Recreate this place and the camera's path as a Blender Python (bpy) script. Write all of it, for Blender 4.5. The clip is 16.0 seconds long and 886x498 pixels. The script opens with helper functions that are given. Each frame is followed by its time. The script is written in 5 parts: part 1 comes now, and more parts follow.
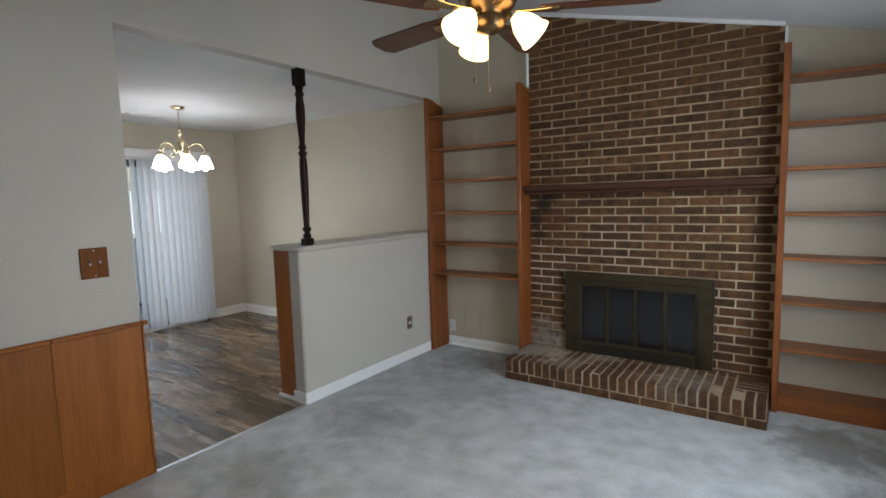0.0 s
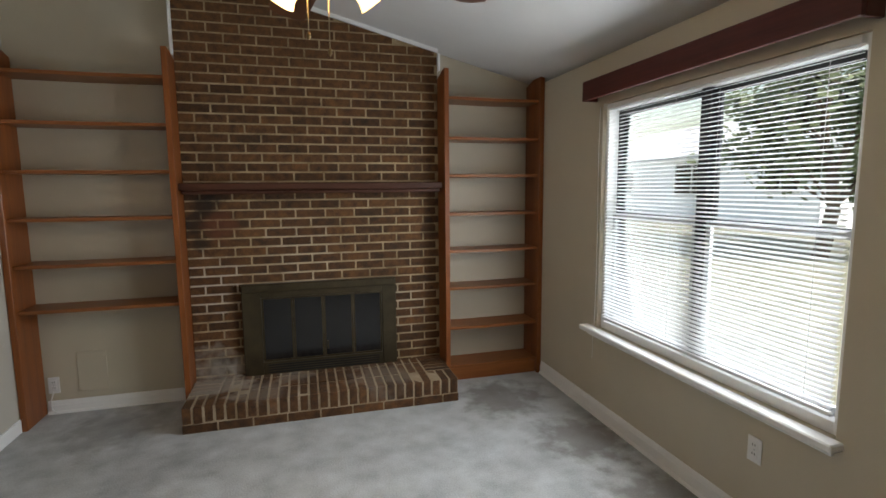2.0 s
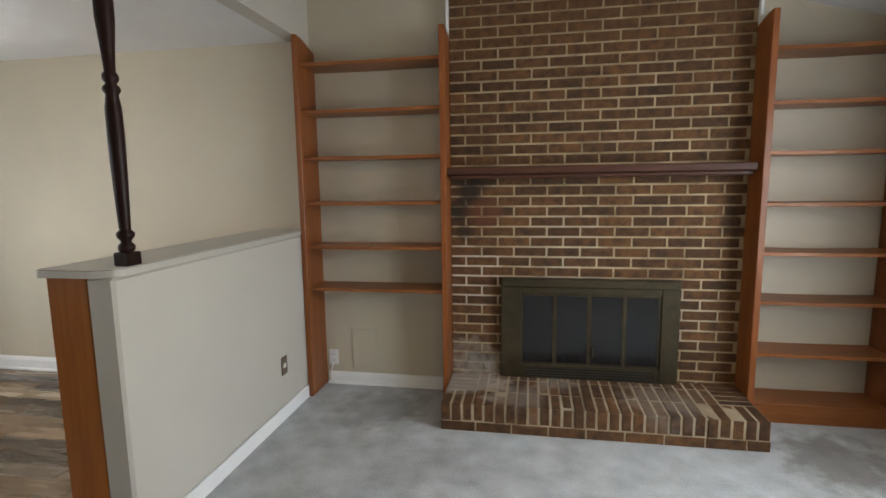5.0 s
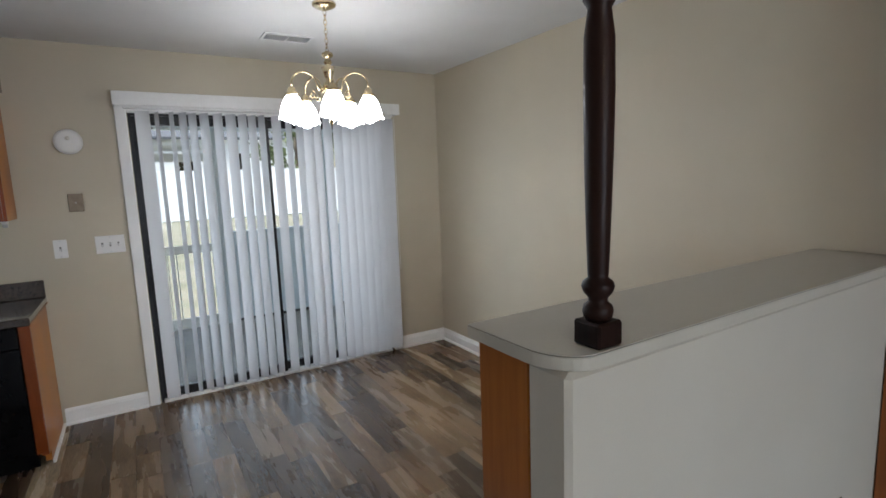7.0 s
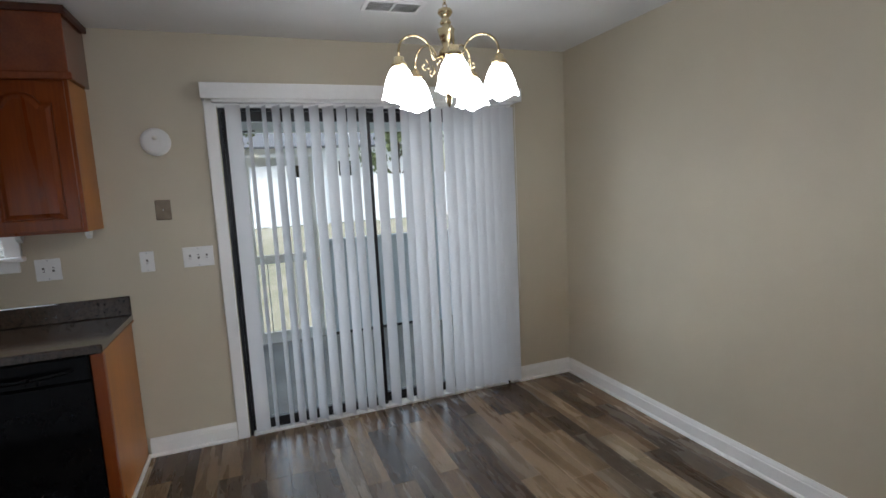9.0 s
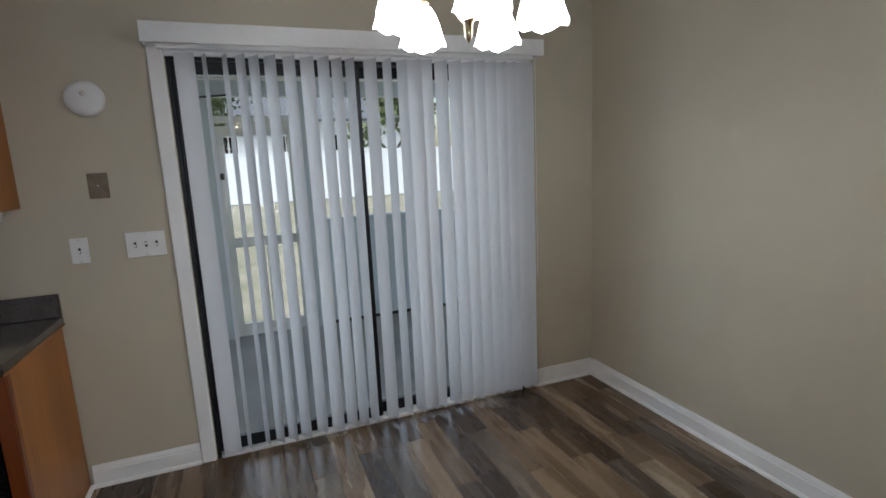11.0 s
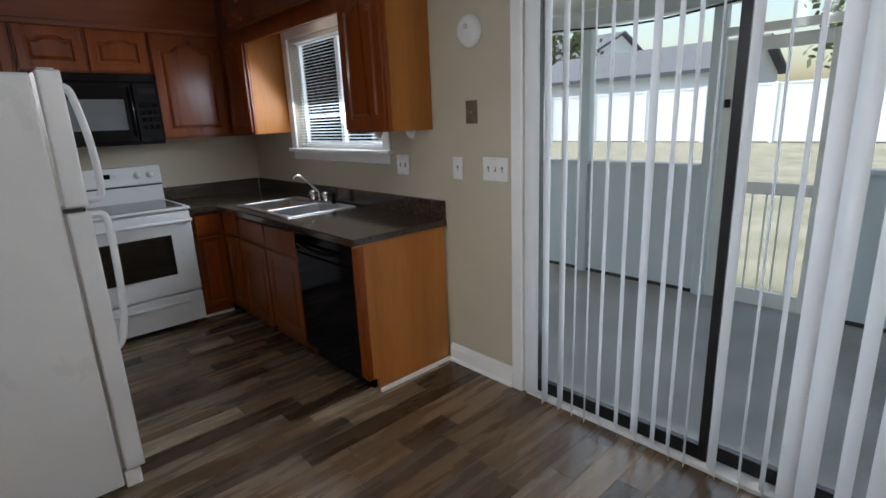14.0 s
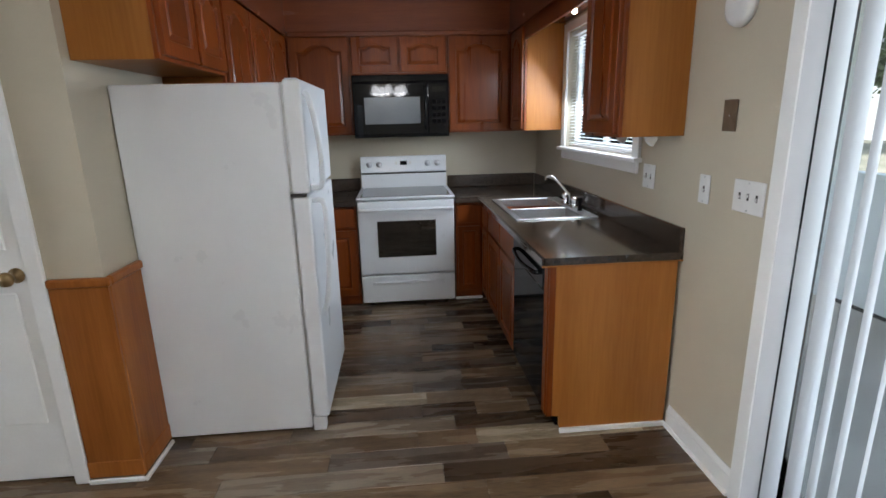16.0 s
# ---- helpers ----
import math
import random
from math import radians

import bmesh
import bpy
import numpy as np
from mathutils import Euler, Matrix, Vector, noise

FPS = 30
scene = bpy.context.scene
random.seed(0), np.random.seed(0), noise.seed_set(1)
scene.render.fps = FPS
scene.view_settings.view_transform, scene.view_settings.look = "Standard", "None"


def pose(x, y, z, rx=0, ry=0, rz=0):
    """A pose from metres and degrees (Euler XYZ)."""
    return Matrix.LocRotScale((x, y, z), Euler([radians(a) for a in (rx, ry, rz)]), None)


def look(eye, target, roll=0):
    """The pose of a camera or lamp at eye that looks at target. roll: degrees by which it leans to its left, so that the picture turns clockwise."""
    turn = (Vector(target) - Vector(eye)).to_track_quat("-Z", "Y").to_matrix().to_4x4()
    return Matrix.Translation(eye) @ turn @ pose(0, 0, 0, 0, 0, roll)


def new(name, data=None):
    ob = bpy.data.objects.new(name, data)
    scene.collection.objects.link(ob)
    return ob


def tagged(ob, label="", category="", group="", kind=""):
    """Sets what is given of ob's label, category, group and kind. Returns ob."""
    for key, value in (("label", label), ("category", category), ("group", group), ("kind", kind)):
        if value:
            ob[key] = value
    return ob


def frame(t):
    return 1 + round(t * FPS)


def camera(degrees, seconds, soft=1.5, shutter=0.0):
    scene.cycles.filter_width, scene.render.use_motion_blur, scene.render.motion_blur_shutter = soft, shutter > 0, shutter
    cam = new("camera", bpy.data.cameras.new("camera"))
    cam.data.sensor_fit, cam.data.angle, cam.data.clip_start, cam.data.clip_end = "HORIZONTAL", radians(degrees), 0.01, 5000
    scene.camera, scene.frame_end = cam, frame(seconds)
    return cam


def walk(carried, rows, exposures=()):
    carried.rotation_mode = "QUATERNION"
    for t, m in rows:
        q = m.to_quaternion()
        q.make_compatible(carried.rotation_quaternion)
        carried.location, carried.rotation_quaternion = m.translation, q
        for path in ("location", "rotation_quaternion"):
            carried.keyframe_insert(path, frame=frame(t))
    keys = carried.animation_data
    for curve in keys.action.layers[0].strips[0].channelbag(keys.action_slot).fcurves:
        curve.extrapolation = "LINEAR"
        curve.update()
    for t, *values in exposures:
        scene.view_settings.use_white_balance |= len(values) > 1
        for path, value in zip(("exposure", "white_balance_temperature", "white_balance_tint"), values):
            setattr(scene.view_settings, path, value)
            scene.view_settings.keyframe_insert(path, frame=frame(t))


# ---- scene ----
cam = camera(82.8, 16.0, soft=1.6)
PATH = [
    (0, (2.9, -4.086, 1.497), (1.763, -2.453, 1.293), -1.6),
    (0.5, (2.603, -3.955, 1.515), (1.654, -2.208, 1.299), -0.9),
    (1, (2.314, -3.934, 1.51), (1.746, -2.031, 1.277), -0.3),
    (1.5, (2.027, -3.872, 1.513), (2.068, -1.89, 1.249), 0.4),
    (2, (1.794, -3.837, 1.529), (2.323, -1.924, 1.287), -0.5),
    (2.5, (1.603, -3.894, 1.55), (2.457, -2.105, 1.289), -0.8),
    (3, (1.575, -3.918, 1.553), (2.468, -2.149, 1.283), -2.0),
    (3.5, (1.567, -3.9, 1.539), (2.475, -2.138, 1.274), -2.1),
    (4, (1.577, -3.806, 1.531), (2.427, -2.015, 1.266), -2.5),
    (4.5, (1.631, -3.58, 1.52), (1.961, -1.623, 1.274), -2.6),
    (5, (1.528, -3.335, 1.478), (1.185, -1.382, 1.216), -0.8),
    (5.2, (1.459, -3.219, 1.474), (0.826, -1.342, 1.201), -0.9),
    (7.3, (0.511, -2.317, 1.522), (-1.258, -1.425, 1.248), -2.6),
    (7.5, (0.421, -2.276, 1.519), (-1.396, -1.483, 1.249), -2.8),
    (8, (0.221, -2.242, 1.489), (-1.655, -1.599, 1.231), -1.5),
    (8.5, (0.009, -2.228, 1.504), (-1.873, -1.597, 1.256), -2.7),
    (9, (-0.064, -2.232, 1.5), (-1.926, -1.543, 1.255), -3.0),
    (9.5, (-0.104, -2.218, 1.529), (-1.941, -1.471, 1.263), -2.4),
    (9.7, (-0.131, -2.195, 1.521), (-1.963, -1.446, 1.233), -2.2),
    (12, (-0.906, -1.774, 1.43), (-2.782, -1.233, 0.999), -4.6),
    (12.5, (-0.915, -1.455, 1.393), (-2.852, -1.579, 0.91), -3.1),
    (13, (-1.079, -1.277, 1.419), (-2.947, -1.784, 0.917), -2.3),
    (13.5, (-1.253, -1.012, 1.395), (-2.872, -2.087, 0.92), -2.8),
    (14, (-1.409, -0.883, 1.421), (-2.721, -2.308, 0.922), -2.4),
    (14.5, (-1.597, -0.867, 1.445), (-2.614, -2.514, 0.944), -2.2),
    (15, (-1.815, -0.776, 1.451), (-2.472, -2.599, 0.958), -2.6),
    (15.5, (-1.971, -0.771, 1.44), (-2.299, -2.679, 0.936), -1.5),
    (16, (-2.099, -0.881, 1.461), (-2.257, -2.812, 0.964), -1.4),
]
walk(cam, [(t, look(eye, target, roll)) for t, eye, target, roll in PATH],
     [(0, 0.95, 6060, 11), (1, 1.06, 6200, 11), (1.5, 0.9, 6700, 12), (2, 0.8, 6700, 12), (2.5, 0.62, 6500, 12), (4, 0.58, 6420, 12), (4.5, 0.9, 6400, 12), (5.2, 1.42, 6500, 11), (7.3, 0.85, 6080, 12), (8, 0.75, 6080, 12), (9.7, 0.7, 6080, 12), (12, 0.35, 6050, 12), (13, 0.48, 6080, 12), (13.5, 0.5, 6080, 12), (14, 0.75, 6120, 12), (14.5, 0.93, 6100, 12), (15, 1.08, 6080, 12), (15.5, 1.22, 6080, 11), (16, 1.33, 6060, 11)])

# ---------------------------------------------------------------- world, sun, exposure
world = bpy.data.worlds.new("sky")
scene.world = world
world.use_nodes = True
wn = world.node_tree.nodes
sky = wn.new("ShaderNodeTexSky")
sky.sky_type = "NISHITA"
sky.sun_disc = False
sky.sun_elevation, sky.sun_rotation = radians(60.8), radians(153.4)
sky.air_density, sky.dust_density = 1.6, 3.0
wn["Background"].inputs[1].default_value = 0.15
world.node_tree.links.new(sky.outputs[0], wn["Background"].inputs[0])
sun_data = bpy.data.lights.new("sun", "SUN")
sun_data.energy, sun_data.angle, sun_data.color = 4.6, radians(12), (1.0, 0.96, 0.9)
new("sun", sun_data).matrix_world = look((4, -8, 16), (0, 0, 0))


def window_light(name, eye, target, sx, sy, power):
    d = bpy.data.lights.new(name, "AREA")
    d.shape, d.size, d.size_y, d.energy, d.color = "RECTANGLE", sx, sy, power, (0.86, 0.94, 1.0)
    ob = new(name, d)
    ob.matrix_world = look(eye, target)
    return ob


window_light("window_skylight", (3.628, -1.76, 1.33), (1.6, -1.76, 1.30), 1.45, 1.3, 14)
window_light("window_skylight_outer", (3.80, -1.76, 1.33), (2.0, -1.76, 1.33), 1.5, 1.4, 25)
window_light("door_skylight", (-3.62, -1.45, 1.1), (-2.0, -1.45, 0.9), 1.7, 1.9, 11)
window_light("kitchen_skylight", (-3.325, -4.04, 1.62), (-2.0, -4.04, 0.7), 1.0, 0.6, 8)
window_light("kitchen_skylight_outer", (-3.50, -4.04, 1.66), (-2.0, -4.04, 1.5), 1.05, 0.75, 4)


# ---------------------------------------------------------------- mesh helpers
def box(bm, x0, y0, z0, x1, y1, z1):
    vs = [bm.verts.new((x, y, z)) for x in (x0, x1) for y in (y0, y1) for z in (z0, z1)]
    for f in ((0, 1, 3, 2), (4, 6, 7, 5), (0, 4, 5, 1), (2, 3, 7, 6), (0, 2, 6, 4), (1, 5, 7, 3)):
        bm.faces.new([vs[i] for i in f])
    return vs


def tbox(bm, m, sx, sy, sz):
    """A box of that size about the origin of the pose m."""
    for v in box(bm, -sx / 2, -sy / 2, -sz / 2, sx / 2, sy / 2, sz / 2):
        v.co = m @ v.co


def prism(bm, pts, axis, a, b):
    """Extrude a 2D outline along an axis ('x', 'y' or 'z') from a to b."""
    def at(p, h):
        return {"x": (h, p[0], p[1]), "y": (p[0], h, p[1]), "z": (p[0], p[1], h)}[axis]
    lo = [bm.verts.new(at(p, a)) for p in pts]
    hi = [bm.verts.new(at(p, b)) for p in pts]
    n = len(pts)
    bm.faces.new(lo[::-1])
    bm.faces.new(hi)
    for i in range(n):
        bm.faces.new((lo[i], lo[(i + 1) % n], hi[(i + 1) % n], hi[i]))


def lathe(bm, prof, cx, cy, seg=20, m=None):
    """Turn (radius, height) pairs about the upright through (cx, cy), or about the z of m."""
    rings = []
    for r, z in prof:
        ring = []
        for i in range(seg):
            a = 2 * math.pi * i / seg
            p = Vector((r * math.cos(a), r * math.sin(a), z))
            ring.append(bm.verts.new(m @ p if m else (cx + p.x, cy + p.y, z)))
        rings.append(ring)
    for a, b in zip(rings, rings[1:]):
        for i in range(seg):
            bm.faces.new((a[i], a[(i + 1) % seg], b[(i + 1) % seg], b[i]))
    if prof[0][0] > 1e-4:
        bm.faces.new(rings[0][::-1])
    if prof[-1][0] > 1e-4:
        bm.faces.new(rings[-1])


def tube(bm, pts, r, seg=8):
    """A round bar along points."""
    pts = [Vector(p) for p in pts]
    rings = []
    side = None
    for i, p in enumerate(pts):
        d = (pts[min(i + 1, len(pts) - 1)] - pts[max(i - 1, 0)]).normalized()
        if side is None:
            side = d.orthogonal().normalized()
        side = (side - d * side.dot(d)).normalized()
        up = d.cross(side)
        rings.append([bm.verts.new(p + r * (math.cos(2 * math.pi * k / seg) * side + math.sin(2 * math.pi * k / seg) * up)) for k in range(seg)])
    for a, b in zip(rings, rings[1:]):
        for k in range(seg):
            bm.faces.new((a[k], a[(k + 1) % seg], b[(k + 1) % seg], b[k]))
    bm.faces.new(rings[0][::-1])
    bm.faces.new(rings[-1])


def soft_path(pts, steps=5):
    """Points along a smooth line through pts."""
    p = [Vector(q) for q in pts]
    p = [2 * p[0] - p[1]] + p + [2 * p[-1] - p[-2]]
    out = []
    for a, b, c, d in zip(p, p[1:], p[2:], p[3:]):
        for i in range(steps):
            t = i / steps
            out.append(0.5 * (2 * b + (c - a) * t + (2 * a - 5 * b + 4 * c - d) * t * t + (3 * b - a - 3 * c + d) * t ** 3))
    return out + [p[-2]]


def wall_sheet(us, vs, holes, axis, a, b, top=None):
    """One connected wall: cells between the cuts us along it and vs up it, less the holes (u0, u1, v0, v1), from a to b across it."""
    bm = bmesh.new()
    seen = {}

    def vert(i, j, s):
        if (i, j, s) not in seen:
            u, v, w = us[i], vs[j], (a, b)[s]
            if top and j == len(vs) - 1:
                v = top(u)
            seen[i, j, s] = bm.verts.new((w, u, v) if axis == "x" else (u, w, v))
        return seen[i, j, s]

    def solid(i, j):
        if not (0 <= i < len(us) - 1 and 0 <= j < len(vs) - 1):
            return False
        u, v = (us[i] + us[i + 1]) / 2, (vs[j] + vs[j + 1]) / 2
        return not any(h[0] < u < h[1] and h[2] < v < h[3] for h in holes)
    for i in range(len(us) - 1):
        for j in range(len(vs) - 1):
            if not solid(i, j):
                continue
            for s in (0, 1):
                bm.faces.new([vert(i + p, j + q, s) for p, q in ((0, 0), (1, 0), (1, 1), (0, 1))])
            for di, dj, e in ((-1, 0, ((0, 0), (0, 1))), (1, 0, ((1, 0), (1, 1))), (0, -1, ((0, 0), (1, 0))), (0, 1, ((0, 1), (1, 1)))):
                if not solid(i + di, j + dj):
                    (p, q), (r, t) = e
                    bm.faces.new((vert(i + p, j + q, 0), vert(i + r, j + t, 0), vert(i + r, j + t, 1), vert(i + p, j + q, 1)))
    return bm


ORIGIN = {}


def thing(name, at, label, category, group="", kind=""):
    ob = new(name)
    ob.empty_display_size = 0.1
    ob.location = at
    ORIGIN[ob] = Vector(at)
    return tagged(ob, label, category, group, kind)


def part(name, bm, material, parent=None, label="", bev=0.0, smooth=False, seg=1):
    """Link a bmesh in world metres as one mesh object, under a thing or a part of it."""
    if bev:
        bmesh.ops.bevel(bm, geom=bm.edges[:], offset=bev, segments=seg, profile=0.7, affect="EDGES", clamp_overlap=True)
    bmesh.ops.recalc_face_normals(bm, faces=bm.faces[:])
    me = bpy.data.meshes.new(name)
    base = ORIGIN.get(parent, Vector())
    for v in bm.verts:
        v.co -= base
    bm.to_mesh(me)
    bm.free()
    me.materials.append(material)
    if smooth:
        me.polygons.foreach_set("use_smooth", [True] * len(me.polygons))
    ob = new(name, me)
    ORIGIN[ob] = base
    if parent:
        ob.parent = parent
    if label:
        ob["label"] = label
    return ob


def B(*dims):
    """A new bmesh with the given boxes."""
    bm = bmesh.new()
    for d in dims:
        box(bm, *d)
    return bm


def structure(name, bm, material, label="", category="", bev=0.0):
    return tagged(part(name, bm, material, None, "", bev), label, category, "", "structure")


def solo(name, bm, material, label, category, group="", bev=0.0, smooth=False):
    """A thing made of a single mesh with its origin at its base."""
    lo = [min(v.co[i] for v in bm.verts) for i in range(3)]
    hi = [max(v.co[i] for v in bm.verts) for i in range(3)]
    at = Vector(((lo[0] + hi[0]) / 2, (lo[1] + hi[1]) / 2, lo[2]))
    for v in bm.verts:
        v.co -= at
    ob = part(name, bm, material, None, "", bev, smooth)
    ob.location = at
    return tagged(ob, label, category, group)


# ---------------------------------------------------------------- materials
def surf(name, c1, c2, scale=4.0, rough=0.6, bump=0.0, fine=60.0, metal=0.0, coat=0.0, stretch=(1, 1, 1), vary=0.0, gloss_var=0.08, detail=5.0, spec=0.5):
    """A surface of two colours mixed by coarse and fine noise, with bump and uneven gloss; vary: change from piece to piece."""
    m = bpy.data.materials.new(name)
    m.use_nodes = True
    n, l = m.node_tree.nodes, m.node_tree.links
    p = n["Principled BSDF"]
    co = n.new("ShaderNodeTexCoord")
    mp = n.new("ShaderNodeMapping")
    mp.inputs["Scale"].default_value = stretch
    l.new(co.outputs["Object"], mp.inputs["Vector"])
    vec = mp.outputs["Vector"]
    info = n.new("ShaderNodeObjectInfo")
    if vary:
        shift = n.new("ShaderNodeVectorMath")
        shift.operation = "ADD"
        times = n.new("ShaderNodeMath")
        times.operation = "MULTIPLY"
        times.inputs[1].default_value = 37.0
        l.new(info.outputs["Random"], times.inputs[0])
        l.new(vec, shift.inputs[0])
        l.new(times.outputs[0], shift.inputs[1])
        vec = shift.outputs[0]
    a = n.new("ShaderNodeTexNoise")
    a.inputs["Scale"].default_value, a.inputs["Detail"].default_value = scale, detail
    b = n.new("ShaderNodeTexNoise")
    b.inputs["Scale"].default_value, b.inputs["Detail"].default_value = fine, 4.0
    l.new(vec, a.inputs["Vector"])
    l.new(vec, b.inputs["Vector"])
    mixf = n.new("ShaderNodeMix")
    mixf.inputs[0].default_value = 0.35
    l.new(a.outputs["Fac"], mixf.inputs[2])
    l.new(b.outputs["Fac"], mixf.inputs[3])
    ramp = n.new("ShaderNodeValToRGB")
    ramp.color_ramp.elements[0].position, ramp.color_ramp.elements[1].position = 0.32, 0.68
    ramp.color_ramp.elements[0].color, ramp.color_ramp.elements[1].color = (*c1, 1), (*c2, 1)
    l.new(mixf.outputs[0], ramp.inputs["Fac"])
    col = ramp.outputs["Color"]
    if vary:
        hsv = n.new("ShaderNodeHueSaturation")
        val = n.new("ShaderNodeMapRange")
        val.inputs[3].default_value, val.inputs[4].default_value = 1 - vary, 1 + vary
        l.new(info.outputs["Random"], val.inputs[0])
        l.new(val.outputs[0], hsv.inputs["Value"])
        l.new(col, hsv.inputs["Color"])
        col = hsv.outputs["Color"]
    l.new(col, p.inputs["Base Color"])
    rr = n.new("ShaderNodeMapRange")
    rr.inputs[3].default_value, rr.inputs[4].default_value = max(rough - gloss_var, 0.02), min(rough + gloss_var, 1)
    l.new(a.outputs["Fac"], rr.inputs[0])
    l.new(rr.outputs[0], p.inputs["Roughness"])
    p.inputs["Metallic"].default_value = metal
    p.inputs["Coat Weight"].default_value = coat
    p.inputs["Coat Roughness"].default_value = 0.12
    p.inputs["Specular IOR Level"].default_value = spec
    if bump:
        bp = n.new("ShaderNodeBump")
        bp.inputs["Strength"].default_value, bp.inputs["Distance"].default_value = min(bump, 1), 0.004
        l.new(mixf.outputs[0] if bump < 0.25 else b.outputs["Fac"], bp.inputs["Height"])
        l.new(bp.outputs["Normal"], p.inputs["Normal"])
    return m


def wood(name, dark, light, along="z", rough=0.4, coat=0.15, vary=0.12, ring=9.0, spec=0.3):
    """Straight-grained timber: long streaks along an axis, with a broader figure."""
    k = {"x": (0.06, 1, 1), "y": (1, 0.06, 1), "z": (1, 1, 0.06)}[along]
    m = surf(name, dark, light, ring, rough, 0.12, 90.0, coat=coat, stretch=k, vary=vary, detail=6, spec=spec)
    return m


def glowing(name, colour, strength, base=(0.9, 0.9, 0.9)):
    m = bpy.data.materials.new(name)
    m.use_nodes = True
    p = m.node_tree.nodes["Principled BSDF"]
    p.inputs["Base Color"].default_value = (*base, 1)
    p.inputs["Roughness"].default_value = 0.35
    p.inputs["Emission Color"].default_value = (*colour, 1)
    p.inputs["Emission Strength"].default_value = strength
    return m


def pane_glass(name, tint=(1, 1, 1), gloss=1.0):
    m = bpy.data.materials.new(name)
    m.use_nodes = True
    n, l = m.node_tree.nodes, m.node_tree.links
    n.remove(n["Principled BSDF"])
    tr, gl, mx, fr = (n.new("ShaderNode" + k) for k in ("BsdfTransparent", "BsdfGlossy", "MixShader", "Fresnel"))
    tr.inputs[0].default_value = (*tint, 1)
    gl.inputs["Roughness"].default_value = 0.02
    fr.inputs[0].default_value = 1.0 + 0.45 * gloss
    l.new(fr.outputs[0], mx.inputs[0])
    l.new(tr.outputs[0], mx.inputs[1])
    l.new(gl.outputs[0], mx.inputs[2])
    l.new(mx.outputs[0], n["Material Output"].inputs[0])
    return m


def vane_cloth(name, colour, through_part):
    """Thin plastic that lets part of the light through."""
    m = bpy.data.materials.new(name)
    m.use_nodes = True
    n, l = m.node_tree.nodes, m.node_tree.links
    p = n["Principled BSDF"]
    p.inputs["Base Color"].default_value = (*colour, 1)
    p.inputs["Roughness"].default_value = 0.55
    tl, mx, no, bp = (n.new("ShaderNode" + k) for k in ("BsdfTranslucent", "MixShader", "TexNoise", "Bump"))
    tl.inputs[0].default_value = (*colour, 1)
    no.inputs["Scale"].default_value = 180
    bp.inputs["Strength"].default_value = 0.15
    bp.inputs["Distance"].default_value = 0.002
    l.new(no.outputs["Fac"], bp.inputs["Height"])
    l.new(bp.outputs["Normal"], p.inputs["Normal"])
    mx.inputs[0].default_value = through_part
    l.new(p.outputs[0], mx.inputs[1])
    l.new(tl.outputs[0], mx.inputs[2])
    l.new(mx.outputs[0], n["Material Output"].inputs[0])
    return m


M_WALL = surf("wall_paint", (0.51, 0.456, 0.350), (0.55, 0.496, 0.385), 2.5, 0.55, 0.2, 220, gloss_var=0.05)
M_WALL_GREY = surf("grey_wall_paint", (0.50, 0.468, 0.41), (0.54, 0.508, 0.445), 2.5, 0.6, 0.2, 220, gloss_var=0.05)
M_CEIL = surf("ceiling_paint", (0.70, 0.70, 0.69), (0.76, 0.76, 0.75), 3, 0.85, 0.5, 160)
M_CAP = surf("beige_laminate", (0.46, 0.435, 0.375), (0.50, 0.475, 0.415), 9, 0.42, 0.06, 120)
M_SEAM = surf("dark_seam", (0.03, 0.018, 0.012), (0.05, 0.03, 0.02), 20, 0.5)
M_TRIM = surf("white_trim_paint", (0.82, 0.82, 0.80), (0.87, 0.87, 0.86), 5, 0.4, 0.1, 80)
M_CARPET = surf("grey_carpet", (0.36, 0.372, 0.375), (0.60, 0.622, 0.632), 6, 0.95, 1.0, 110, spec=0.1, detail=14)
M_PLANK = surf("vinyl_plank", (0.34, 0.32, 0.29), (1.12, 1.12, 1.12), 7.0, 0.27, 0.14, 80, stretch=(0.30, 2.2, 1), vary=0.01, gloss_var=0.08, detail=7)


def plank_tones(m):
    """Each plank takes its own brown, grey or tan, under the grain."""
    n, l = m.node_tree.nodes, m.node_tree.links
    p = n["Principled BSDF"]
    grain = p.inputs["Base Color"].links[0].from_socket
    info, ramp, mix = n.new("ShaderNodeObjectInfo"), n.new("ShaderNodeValToRGB"), n.new("ShaderNodeMix")
    ramp.color_ramp.interpolation = "CONSTANT"
    tones = ((0.0, (0.079, 0.049, 0.028)), (0.2, (0.203, 0.133, 0.075)), (0.38, (0.111, 0.080, 0.056)), (0.52, (0.266, 0.186, 0.111)), (0.66, (0.141, 0.090, 0.049)), (0.80, (0.215, 0.164, 0.115)), (0.92, (0.395, 0.311, 0.209)))
    e = ramp.color_ramp.elements
    while len(e) < len(tones):
        e.new(0.5)
    for s, (pos, c) in zip(e, tones):
        s.position, s.color = pos, (*c, 1)
    mix.data_type, mix.blend_type = "RGBA", "MULTIPLY"
    mix.inputs["Factor"].default_value = 1.0
    l.new(info.outputs["Random"], ramp.inputs["Fac"])
    l.new(ramp.outputs["Color"], mix.inputs["A"])
    l.new(grain, mix.inputs["B"])
    l.new(mix.outputs["Result"], p.inputs["Base Color"])


